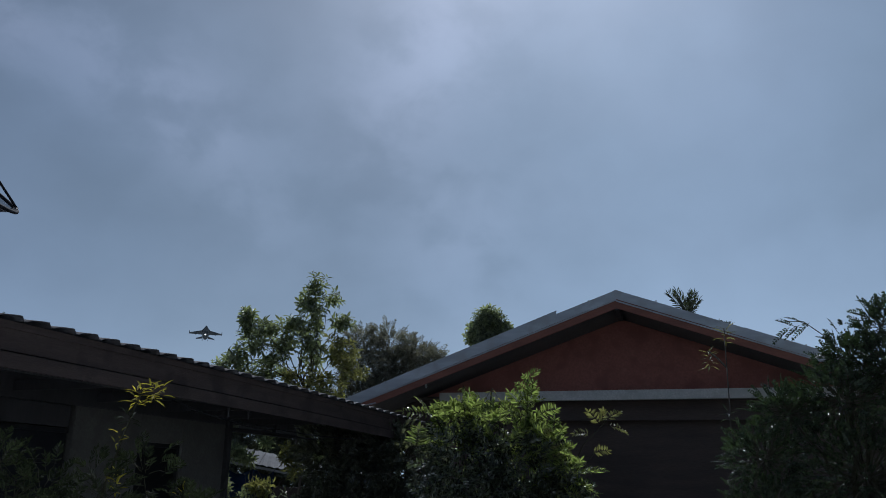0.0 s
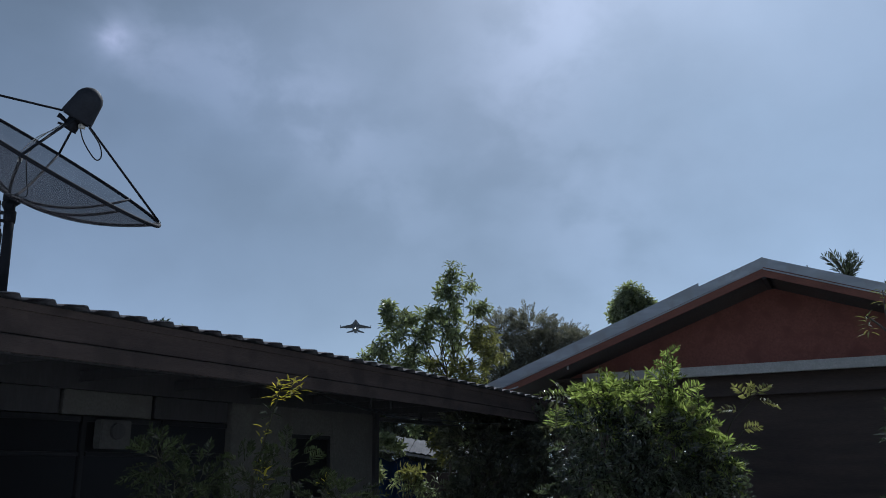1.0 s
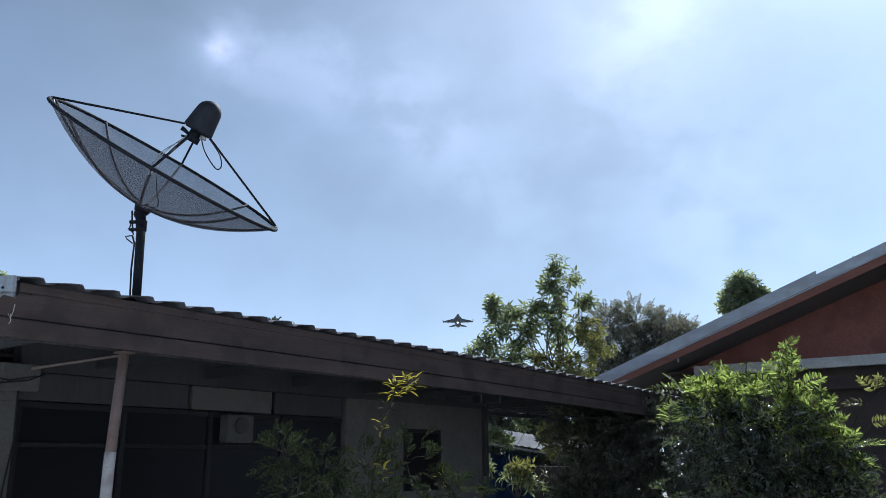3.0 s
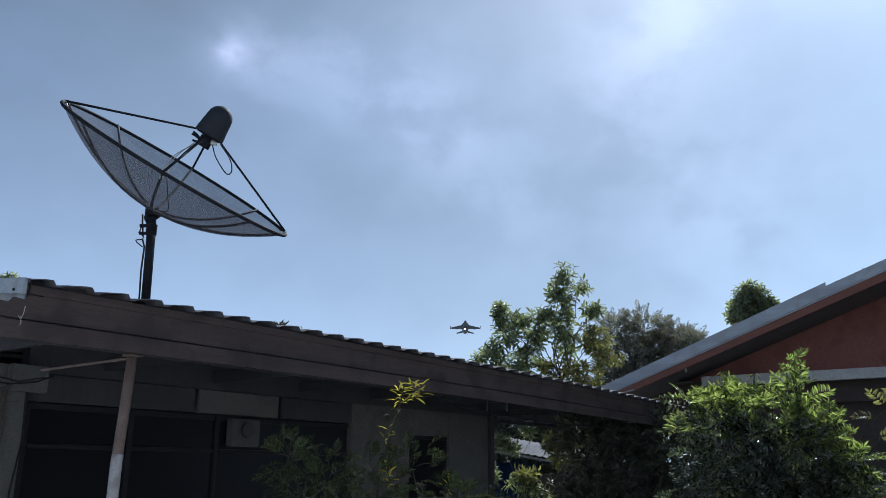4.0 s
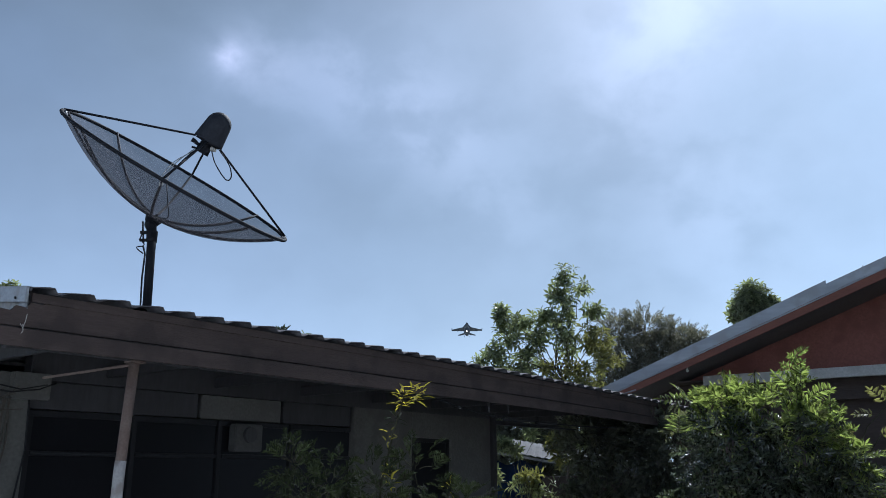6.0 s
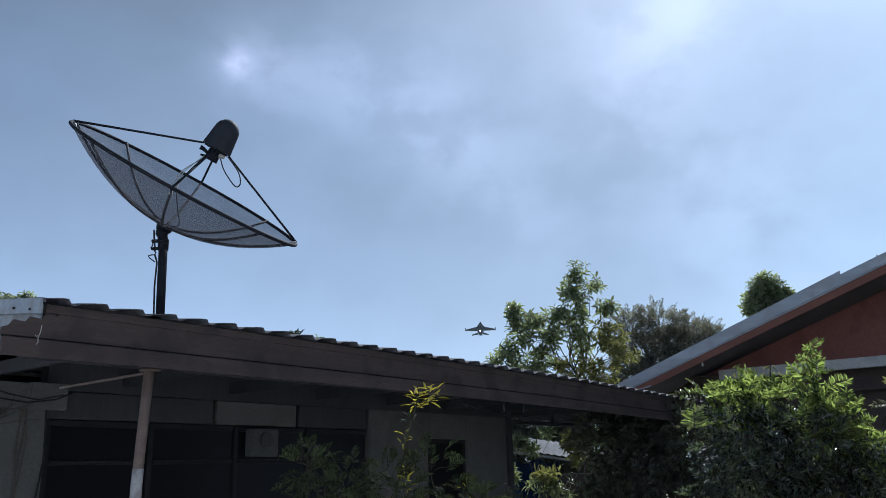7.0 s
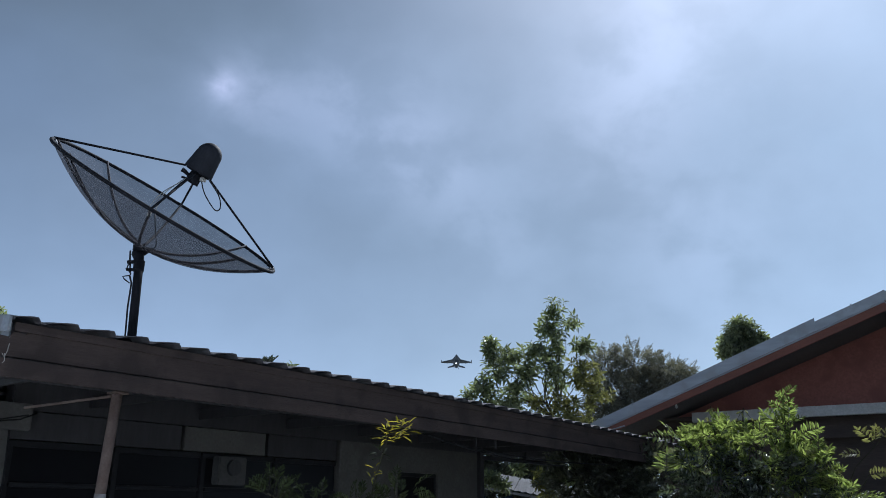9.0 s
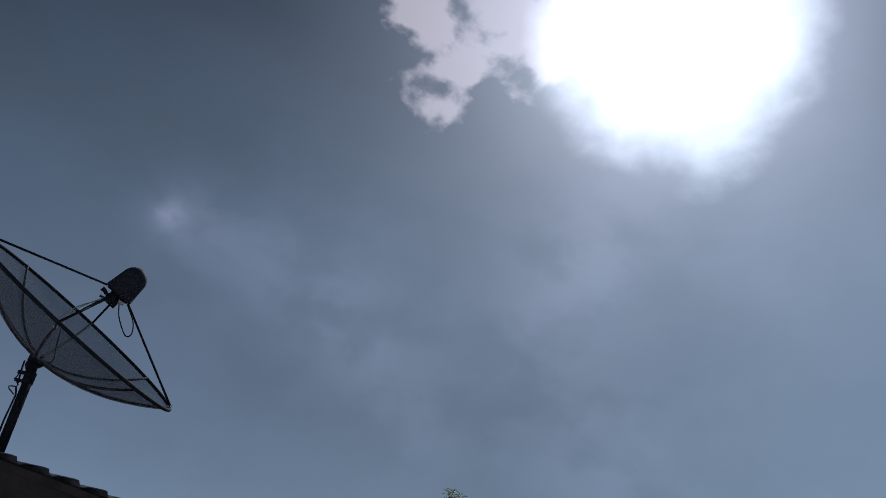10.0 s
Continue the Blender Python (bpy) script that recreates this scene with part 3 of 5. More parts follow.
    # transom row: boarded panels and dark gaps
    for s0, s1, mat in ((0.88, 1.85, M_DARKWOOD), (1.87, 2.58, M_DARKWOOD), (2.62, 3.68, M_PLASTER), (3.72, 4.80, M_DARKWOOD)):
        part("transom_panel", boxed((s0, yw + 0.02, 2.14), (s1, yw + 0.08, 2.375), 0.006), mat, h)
    # window band: frames, mullions, panes
    for k in range(4):
        s0 = 0.90 + k * 0.985
        w = part("window", boxed((s0, yw + 0.04, 2.08), (s0 + 0.965, yw + 0.10, 2.13), 0.004), M_FRAME, h)
        part("sill", boxed((s0, yw + 0.01, 0.86), (s0 + 0.965, yw + 0.10, 0.91), 0.004), M_FRAME, w)
        part("mullion", boxed((s0, yw + 0.04, 0.91), (s0 + 0.05, yw + 0.10, 2.08), 0.004), M_FRAME, w)
        part("transom_bar", boxed((s0 + 0.05, yw + 0.03, 1.755), (s0 + 0.965, yw + 0.09, 1.79), 0.004), M_FRAME, w)
        part("pane", boxed((s0 + 0.05, yw + 0.062, 0.915), (s0 + 0.963, yw + 0.068, 1.753), 0), M_GLASS, w)
        part("pane", boxed((s0 + 0.05, yw + 0.062, 1.793), (s0 + 0.963, yw + 0.068, 2.078), 0), M_GLASS, w)
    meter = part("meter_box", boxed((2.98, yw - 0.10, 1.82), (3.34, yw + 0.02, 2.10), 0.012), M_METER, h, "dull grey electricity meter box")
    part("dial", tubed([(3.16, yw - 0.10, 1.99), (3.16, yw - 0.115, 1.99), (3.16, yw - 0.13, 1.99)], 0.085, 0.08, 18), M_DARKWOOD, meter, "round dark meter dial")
    w = part("window", boxed((5.95, yw + 0.03, 2.0), (6.80, yw + 0.10, 2.05), 0.004), M_FRAME, h)
    part("frame", boxed((5.95, yw + 0.03, 1.25), (6.0, yw + 0.10, 2.0), 0.004), M_FRAME, w)
    part("frame", boxed((6.75, yw + 0.03, 1.25), (6.80, yw + 0.10, 2.0), 0.004), M_FRAME, w)
    part("pane", boxed((6.0, yw + 0.062, 1.25), (6.75, yw + 0.068, 2.0), 0), M_GLASS, w)
    # thin beam across the open carport bay
    part("carport_beam", boxed((7.89, 1.86, 2.30), (10.4, 1.94, 2.355), 0.004), M_DARKWOOD, h)
    part("carport_beam_strap", boxed((9.1, 1.88, 2.355), (9.16, 1.92, 2.52), 0.002), M_DARKWOOD, h)
    # porch posts and braces
    for s, mat in ((0.765, M_RUST), (11.1, M_RUST)):
        p = part("post", tubed([(s, 0.28, 0.0), (s + 0.01, 0.28, 1.66), (s + 0.045, 0.28, 2.39)], 0.038, 0.038, 12), mat, h, "steel pipe post, rusty above, white paint below", True)
        part("paint_band", tubed([(s, 0.28, 0.05), (s + 0.008, 0.28, 1.60), (s + 0.012, 0.28, 1.69)], 0.0405, 0.040, 12), M_POSTPAINT, p, "chipped white paint on the lower post", True)
        part("cap_plate", boxed((s - 0.01, 0.22, 2.375), (s + 0.10, 0.33, 2.389), 0.002), M_RUST, p)
    part("brace", tubed([(0.78, 0.30, 2.36), (0.70, 0.75, 2.34), (0.62, 1.2, 2.32)], 0.010, 0.010, 8), M_RUST, h, "thin rusty brace bar")
    part("floor_slab", boxed((-0.1, 0.0, -0.06), (ROOF_END, 5.6, 0.06), 0.02), M_CONCRETE, h)
    # back slope of the roof
    part("back_roof", prism([(-0.05, 3.3, 2.73), (-0.05, 6.1, 2.69), (-0.05, 6.1, 2.67), (-0.05, 3.3, 2.71)], (8.0, 0, 0)), M_SHEET, h)
    # ribbed sheets, three ribs each
    n = int(ROOF_END / (PITCH * 3))
    for k in range(n + 1):
        part("roof_sheet", roof_sheet(k * 3 * PITCH + 0.02, 3, (-0.03, 0.45, 0.95, 2.0, 3.32)), M_SHEET, h)
    return h


make_low_house()


def make_house_wires():
    """Loose wires along the pier and under the plate of the low house."""
    for label, pts, r, mat in (
            ("black wire running down the beige pier", [(0.86, 1.82, 2.36), (0.83, 1.81, 2.2), (0.85, 1.82, 1.8), (0.80, 1.81, 1.4), (0.84, 1.82, 0.9)], 0.008, M_CABLE),
            ("black wire looped below the eave by the pier", [(0.05, 1.6, 2.30), (0.3, 1.5, 2.25), (0.55, 1.55, 2.23), (0.8, 1.6, 2.27), (0.98, 1.7, 2.34)], 0.007, M_CABLE),
            ("black wire looped below the eave by the pier", [(0.1, 1.5, 2.36), (0.35, 1.45, 2.28), (0.6, 1.5, 2.25), (0.86, 1.6, 2.31)], 0.006, M_CABLE),
            ("dark service wire strung under the carport eave", sag((4.2, 0.14, 2.34), (7.2, 0.16, 2.14), 0.06), 0.007, M_CABLE),
            ("dark service wire strung under the carport eave", sag((4.6, 0.2, 2.28), (8.6, 0.22, 2.22), 0.05), 0.006, M_CABLE)):
        ob = new("wire", mesh_of("wire", tubed(pts, r, r, 6), mat, True))
        ob.matrix_world = HOUSE
        tagged(ob, label, "wire", "loose wires under the eave")
    tangle = thing("dry_vine", "tangle of dry brown vine hung on the beige pier", "vine", HOUSE)
    twist = np.random.default_rng(31)
    for k in range(9):
        a, b = twist.uniform(-0.05, 0.35), twist.uniform(0.45, 0.75)
        z0, z1 = 2.22 + twist.uniform(-0.06, 0.10), 2.20 + twist.uniform(-0.08, 0.12)
        mid = [(a + (b - a) * f, 1.70 + twist.uniform(-0.05, 0.05), z0 + (z1 - z0) * f - 0.10 * math.sin(math.pi * f) + twist.uniform(-0.03, 0.03)) for f in (0, 0.25, 0.5, 0.75, 1)]
        part("stem", tubed(smooth(mid), 0.008, 0.004, 5), M_BARK, tangle)
    for k in range(4):
        run = [(0.64 + 0.03 * math.sin(2.1 * z + k) + twist.uniform(-0.02, 0.02), 1.80, z) for z in (2.2, 1.9, 1.6, 1.3, 0.9, 0.4, 0.05)]
        part("stem", tubed(smooth(run), 0.008, 0.006, 5), M_BARK, tangle)
    ob = thing("twine", "frayed pale twine hanging from the fascia board", "twine", HOUSE)
    part("strand", tubed([(-0.13, 0.006, 2.565), (-0.137, 0.0, 2.52), (-0.15, 0.002, 2.475), (-0.168, -0.002, 2.50)], 0.003, 0.002, 5), M_PALECABLE, ob)
    part("strand", tubed([(-0.15, 0.002, 2.50), (-0.147, -0.004, 2.455), (-0.157, 0.0, 2.44)], 0.0025, 0.002, 5), M_PALECABLE, ob)
    for s in (5.15, 5.55):
        ins = new("insulator", mesh_of("insulator", tubed([(s, 0.13, 2.26), (s, 0.13, 2.30), (s, 0.13, 2.36)], 0.010, 0.014, 10), M_DARKWOOD, True))
        ins.matrix_world = HOUSE
        tagged(ins, "small dark wire insulator below the eave", "insulator")


make_house_wires()


# ---------------------------------------------------------------- satellite dish
def make_dish():
    centre, axis, major = Vector((-2.078, 5.999, 3.852)), Vector((0.5238, -0.2084, 0.8260)).normalized(), Vector((0.8063, 0.4341, -0.4019))
    major = (major - axis * major.dot(axis)).normalized()
    third = axis.cross(major)
    m = Matrix((major, third, axis)).transposed().to_4x4()
    m.translation = centre
    R, DEPTH = 0.957, 0.376
    base = Vector((-2.2175, 5.9502, 2.74))
    d = thing("satellite_dish", "large dark mesh satellite dish on a pole above the roof", "satellite dish", Matrix.Translation(base))
    local = Matrix.Translation(-base) @ m

    bowl = local.copy()

    def pt(a, f, lift=0.0):
        """A point of the bowl: angle, fraction of the radius."""
        return bowl @ Vector((R * f * math.cos(a - 0.09), R * f * math.sin(a - 0.09), DEPTH * (f * f - 1) + lift))

    segs, rings, ribs = 48, 10, 8
    # screen panels between the ribs
    for k in range(ribs):
        bm = bmesh.new()
        rows = []
        for i in range(rings + 1):
            f = 0.07 + 0.93 * i / rings
            rows.append([bm.verts.new(pt(2 * math.pi * (k + j / 6) / ribs, f)) for j in range(7)])
        for a, b in zip(rows, rows[1:]):
            for j in range(6):
                bm.faces.new((a[j], a[j + 1], b[j + 1], b[j]))
        part("mesh_panel", bm, M_MESH, d, "fine see-through wire mesh panel", True)
    part("rim", tubed([pt(2 * math.pi * k / segs, 1.0) for k in range(segs)], 0.0145, seg=7, closed=True), M_STEEL, d, "", True)
    for k in range(ribs):
        part("rib", tubed([pt(2 * math.pi * k / ribs, 0.06 + 0.94 * i / 9, 0.012) for i in range(10)], 0.012, 0.010, 6), M_RIB, d, "", True)
    # worn metal ends where the rim panels meet
    for a in (0.09, math.pi + 0.09):
        p, q = pt(a, 1.005), pt(a, 0.95)
        part("rim_clamp", tubed([p, p.lerp(q, 0.6), q], 0.022, 0.014, 8), M_ZINC, d, "worn bare metal rim clamp", True)
    # hub at the back
    part("hub", tubed([local @ Vector((0, 0, -DEPTH + 0.012)), local @ Vector((0, 0, -DEPTH - 0.02)), local @ Vector((0, 0, -DEPTH - 0.05))], 0.075, 0.05, 16), M_STEEL, d, "", True)
    hub = local @ Vector((0, 0, -DEPTH - 0.06))
    # pole and tilting mount
    top = Vector((-2.2300, 5.9455, 3.385)) - base
    part("pole", tubed([Vector((0, 0, 0)), top * 0.5, top], 0.033, 0.033, 14), M_STEEL, d, "", True)
    part("pole_flange", tubed([(0, 0, 0.0), (0, 0, 0.02), (0, 0, 0.03)], 0.12, 0.11, 14), M_STEEL, d)
    part("collar", tubed([top * 0.88, top * 0.95, top * 1.01], 0.039, 0.042, 14), M_STEEL, d, "", True)
    yoke = part("mount", tubed([top * 0.97, top.lerp(hub, 0.5) + Vector((0, 0, 0.01)), hub], 0.034, 0.045, 10), M_STEEL, d, "angled steel mount bracket", True)
    side = third * 0.07
    for s in (-1, 1):
        part("bracket_plate", tubed([top * 0.93 + side * s, top.lerp(hub, 0.6) + side * s, hub + side * s * 0.9], 0.018, 0.016, 6), M_STEEL, yoke)
    # elevation screw jack, bolts and a coil of wire hanging off the mount
    jack = top * 0.90 - major * 0.062
    part("screw_jack", tubed([jack - Vector((0, 0, 0.05)), jack + Vector((-0.015, 0, 0.06)), hub - major * 0.06 + Vector((0, 0, -0.01))], 0.007, 0.007, 8), M_STEEL, d)
    part("bolt", tubed([jack + Vector((-0.03, 0, 0.03)), jack + Vector((0.04, 0, 0.03))], 0.014, 0.014, 6), M_STEEL, d)
    part("bolt", tubed([jack + Vector((-0.03, 0, -0.03)), jack + Vector((0.05, 0, -0.03))], 0.012, 0.012, 6), M_STEEL, d)
    coil = [jack + Vector((-0.02 + 0.02 * math.sin(k * 0.9), 0.03 * math.cos(k * 1.3), 0.05 - 0.012 * k)) for k in range(16)]
    part("wire_coil", tubed(coil, 0.005, 0.005, 5), M_CABLE, d)
    run = [jack + Vector((0, 0, -0.08)), top * 0.7 - major * 0.045, top * 0.4 - major * 0.055, top * 0.04 - major * 0.050]
    part("pole_cable", tubed(run, 0.007, 0.007, 5), M_CABLE, d)
    # feed: scalar ring, horn, weather cover
    dish_frame = local
    local = dish_frame @ Matrix.Translation((0.045, 0, 0.008))
    part("feed_horn", tubed([local @ Vector((0, 0, 0.245)), local @ Vector((0, 0, 0.29)), local @ Vector((0, 0, 0.36))], 0.055, 0.05, 14), M_STEEL, d, "", True)
    part("scalar_ring", tubed([local @ Vector((0, 0, 0.335)), local @ Vector((0, 0, 0.345)), local @ Vector((0, 0, 0.36))], 0.098, 0.098, 20), M_STEEL, d)
    bm = bmesh.new()
    prof = [(0.117, 0.345), (0.118, 0.36), (0.108, 0.44), (0.101, 0.50)] + [(0.101 * math.cos(t), 0.50 + 0.105 * math.sin(t)) for t in (0.3, 0.6, 0.9, 1.2, 1.42)]
    rows = [[bm.verts.new(local @ Vector((r * math.cos(k * math.pi / 12), r * math.sin(k * math.pi / 12), z))) for k in range(24)] for r, z in prof]
    for a, b in zip(rows, rows[1:]):
        for k in range(24):
            bm.faces.new((a[k], a[(k + 1) % 24], b[(k + 1) % 24], b[k]))
    bm.faces.new(rows[-1])
    inner = [bm.verts.new(v.co + (local.to_3x3() @ Vector((0, 0, 0.004))) - (v.co - local @ Vector((0, 0, 0.345))) * 0.05) for v in rows[0]]
    for k in range(24):
        bm.faces.new((rows[0][(k + 1) % 24], rows[0][k], inner[k], inner[(k + 1) % 24]))
    part("feed_cover", bm, M_COVER, d, "black bullet-shaped plastic feed cover", True)
    # four stays from the rim to the feed
    for a in (0.09, math.pi / 2, math.pi + 0.09, 1.5 * math.pi):
        foot = pt(a, 1.0, 0.01)
        head = local @ Vector((0.105 * math.cos(a - 0.09), 0.105 * math.sin(a - 0.09), 0.345))
        part("stay", tubed([foot, foot.lerp(head, 0.5), head], 0.0095, 0.0085, 7), M_STEEL, d, "", True)
    # cables round the feed
    h0 = local @ Vector((-0.05, -0.05, 0.27))
    near = pt(1.5 * math.pi, 1.0)
    for k, (mat, dx) in enumerate(((M_PALECABLE, 0.0), (M_CABLE, 0.03), (M_PALECABLE, -0.02))):
        pts = [h0 + Vector((0, 0, -0.01 * k)), h0.lerp(near, 0.35) + Vector((-0.06 + dx, 0, -0.03)), h0.lerp(near, 0.75) + Vector((-0.05 + dx, 0, -0.04)), near + Vector((0.01 + dx, -0.02, -0.05))]
        if mat is M_CABLE:
            pts += [near + Vector((0.05, -0.01, -0.16)), near + Vector((0.055, 0.0, -0.27)), pt(1.5 * math.pi, 0.5, -0.03)]
        part("feed_cable", tubed(smooth(pts), 0.0035, 0.0035, 6), mat, d, "", True)
    h1 = local @ Vector((0.05, -0.03, 0.31))
    loop = [h1, h1 + Vector((0.04, 0, -0.12)), h1 + Vector((0.12, 0.03, -0.24)), h1 + Vector((0.16, 0.04, -0.22)), h1 + Vector((0.14, 0.04, -0.12)), h1 + Vector((0.06, 0.01, 0.0))]
    part("cable_loop", tubed(smooth(loop), 0.005, 0.005, 6), M_CABLE, d, "", True)
    part("lock_ring", tubed([local @ Vector((0.045, -0.04, 0.315)), local @ Vector((0.065, -0.05, 0.32)), local @ Vector((0.085, -0.05, 0.325))], 0.022, 0.016, 10), M_PALECABLE, d, "worn pale plastic lock ring", True)
    part("clamp_screw", tubed([local @ Vector((-0.085, -0.04, 0.25)), local @ Vector((-0.05, -0.03, 0.26))], 0.009, 0.009, 6), M_STEEL, d)
    part("stay_knob", tubed([local @ Vector((-0.115, -0.02, 0.30)), local @ Vector((-0.09, -0.02, 0.30)), local @ Vector((-0.05, -0.02, 0.29))], 0.02, 0.014, 8), M_STEEL, d)
    return d


make_dish()

# ---------------------------------------------------------------- the gabled house (x along the gable, y away)
GABLE = pose(2.98, 15.82, 0, 0, 0, -34)
G_EAVE, G_PEAK, G_HALF = 3.14, 5.06, 5.31


def rake_z(x):
    return G_EAVE + (G_PEAK - G_EAVE) * (1 - abs(x - G_HALF) / G_HALF)


def rake_strip(x0, x1, lo0, hi0, lo1, hi1, y, thick):
    """A strip below the roof line, from x0 to x1: its lower and upper offsets at both ends."""
    return prism([(x0, y, rake_z(x0) + lo0), (x1, y, rake_z(x1) + lo1), (x1, y, rake_z(x1) + hi1), (x0, y, rake_z(x0) + hi0)], (0, thick, 0))


def make_gable_house():
    h = thing("house", "house with a red-brown painted gable and grey metal roof edge", "house", GABLE)
    end = 2 * G_HALF
    # roof slopes
    for x0, x1 in ((0.0, G_HALF), (G_HALF, end)):
        part("roof_slope", prism([(x0, 0.03, rake_z(x0) - 0.03), (x1, 0.03, rake_z(x1) - 0.03), (x1, 0.03, rake_z(x1) - 0.08), (x0, 0.03, rake_z(x0) - 0.08)], (0, 8.2, 0)), M_SHEET, h)
    part("ridge_cap", prism([(G_HALF - 0.2, 0.02, rake_z(G_HALF - 0.2) + 0.005), (G_HALF, 0.02, G_PEAK + 0.015), (G_HALF + 0.2, 0.02, rake_z(G_HALF + 0.2) + 0.005), (G_HALF, 0.02, G_PEAK - 0.02)], (0, 8.2, 0)), M_FLASH, h)
    # metal edge flashing in overlapping lengths
    joint = 4.22
    part("edge_flashing", rake_strip(-0.05, 2.0, -0.185, 0.0, -0.175, 0.03, -0.022, 0.012), M_FLASH, h)
    part("edge_flashing", rake_strip(1.96, joint, -0.175, 0.025, -0.165, 0.06, -0.030, 0.012), M_FLASH, h)
    part("edge_flashing", rake_strip(joint - 0.02, G_HALF, -0.165, 0.0, -0.165, 0.0, -0.018, 0.012), M_FLASH, h)
    part("edge_flashing", rake_strip(G_HALF, 7.5, -0.165, 0.0, -0.165, 0.0, -0.018, 0.012), M_FLASH, h)
    part("edge_flashing", rake_strip(7.46, end + 0.05, -0.17, 0.006, -0.175, 0.006, -0.026, 0.012), M_FLASH, h)
    for x in (0.9, 1.9, 2.9, 3.9, 4.8, 6.0, 7.2, 8.4, 9.6):
        part("flashing_clip", boxed((x, -0.040, rake_z(x) - 0.03), (x + 0.02, -0.026, rake_z(x) + 0.02), 0.002), M_FLASH, h)
    # folded lower lip and orange barge board behind
    for x0, x1 in ((-0.05, G_HALF), (G_HALF, end + 0.05)):
        part("flashing_lip", rake_strip(x0, x1, -0.21, -0.186, -0.19, -0.166, -0.012, 0.02), M_FLASH, h)
        part("barge_board", rake_strip(x0, x1, -0.33, -0.15, -0.33, -0.15, 0.012, 0.035), M_BARGE, h, "orange-brown painted barge board")
        part("soffit_board", rake_strip(x0 + 0.1, x1 - 0.1 if x1 > G_HALF else x1, -0.24, -0.22, -0.24, -0.22, 0.05, 1.48), M_SOFFIT, h)
    for x in (G_HALF,):
        part("outrigger", boxed((x - 0.04, 0.05, rake_z(x) - 0.36), (x + 0.04, 1.08, rake_z(x) - 0.245), 0.004), M_DARKWOOD, h)
    # painted gable panel, cut to the slope
    zs = (3.33, 4.79)
    inset = [G_HALF * (1 - (q + 0.25 - G_EAVE) / (G_PEAK - G_EAVE)) for q in zs]
    part("gable_panel", prism([(G_HALF - inset[0], 1.50, zs[0]), (G_HALF + inset[0], 1.50, zs[0]), (G_HALF + inset[1], 1.50, zs[1]), (G_HALF - inset[1], 1.50, zs[1])], (0, 0.03, 0)), M_REDWALL, h, "red-brown painted panel")
    part("gable_backing", prism([(0.25, 1.54, 2.85), (end - 0.25, 1.54, 2.85), (end - 0.25, 1.54, 2.98), (G_HALF, 1.54, 4.78), (0.25, 1.54, 2.98)], (0, 0.05, 0)), M_DARKWALL, h)
    part("beam", boxed((1.7, 1.0, 3.19), (end - 1.3, 1.12, 3.37), 0.008), M_PALEBEAM, h, "pale painted tie beam")
    part("porch_wall", boxed((0.7, 1.9, 0), (end - 0.7, 2.05, 3.3), 0.01), M_DARKWALL, h, "dark timber wall in the shade of the porch")
    for x in (1.5, 9.0):
        part("porch_post", boxed((x, 1.0, 0), (x + 0.14, 1.12, 3.19), 0.006), M_DARKWOOD, h)
    part("side_wall", boxed((0.7, 2.05, 0), (0.85, 8.0, 3.05), 0.01), M_DARKWALL, h)
    part("side_wall", boxed((end - 0.85, 2.05, 0), (end - 0.7, 8.0, 3.05), 0.01), M_DARKWALL, h)
    part("rear_wall", boxed((0.85, 7.85, 0), (end - 0.85, 8.0, 3.3), 0.01), M_DARKWALL, h)
    part("porch_ceiling", boxed((0.9, 1.13, 3.28), (end - 0.9, 7.8, 3.31), 0.002), M_DARKWALL, h)
    part("loose_pipe", tubed([(0.15, -0.06, rake_z(0.15) - 0.26), (0.5, -0.07, rake_z(0.5) - 0.30), (0.75, -0.06, rake_z(0.75) - 0.33)], 0.014, 0.014, 7), M_ZINC, h, "thin pale pipe at the roof corner")
    return h


make_gable_house()


def make_bulb():
    b = thing("light_bulb", "small white bulb holder under the gable soffit", "light bulb", GABLE @ Matrix.Translation((1.62, 0.35, rake_z(1.62) - 0.24)) @ Matrix.Scale(0.6, 4))
    part("holder", tubed([(0, 0, 0), (0, 0, -0.04), (0, 0, -0.07)], 0.025, 0.03, 10), M_WHITE, b, "", True)
    bm = bmesh.new()
    bmesh.ops.create_uvsphere(bm, u_segments=12, v_segments=8, radius=0.04)
    for v in bm.verts:
        v.co.z = v.co.z * 1.3 - 0.11
    part("bulb", bm, M_WHITE, b, "unlit frosted bulb", True)


make_bulb()


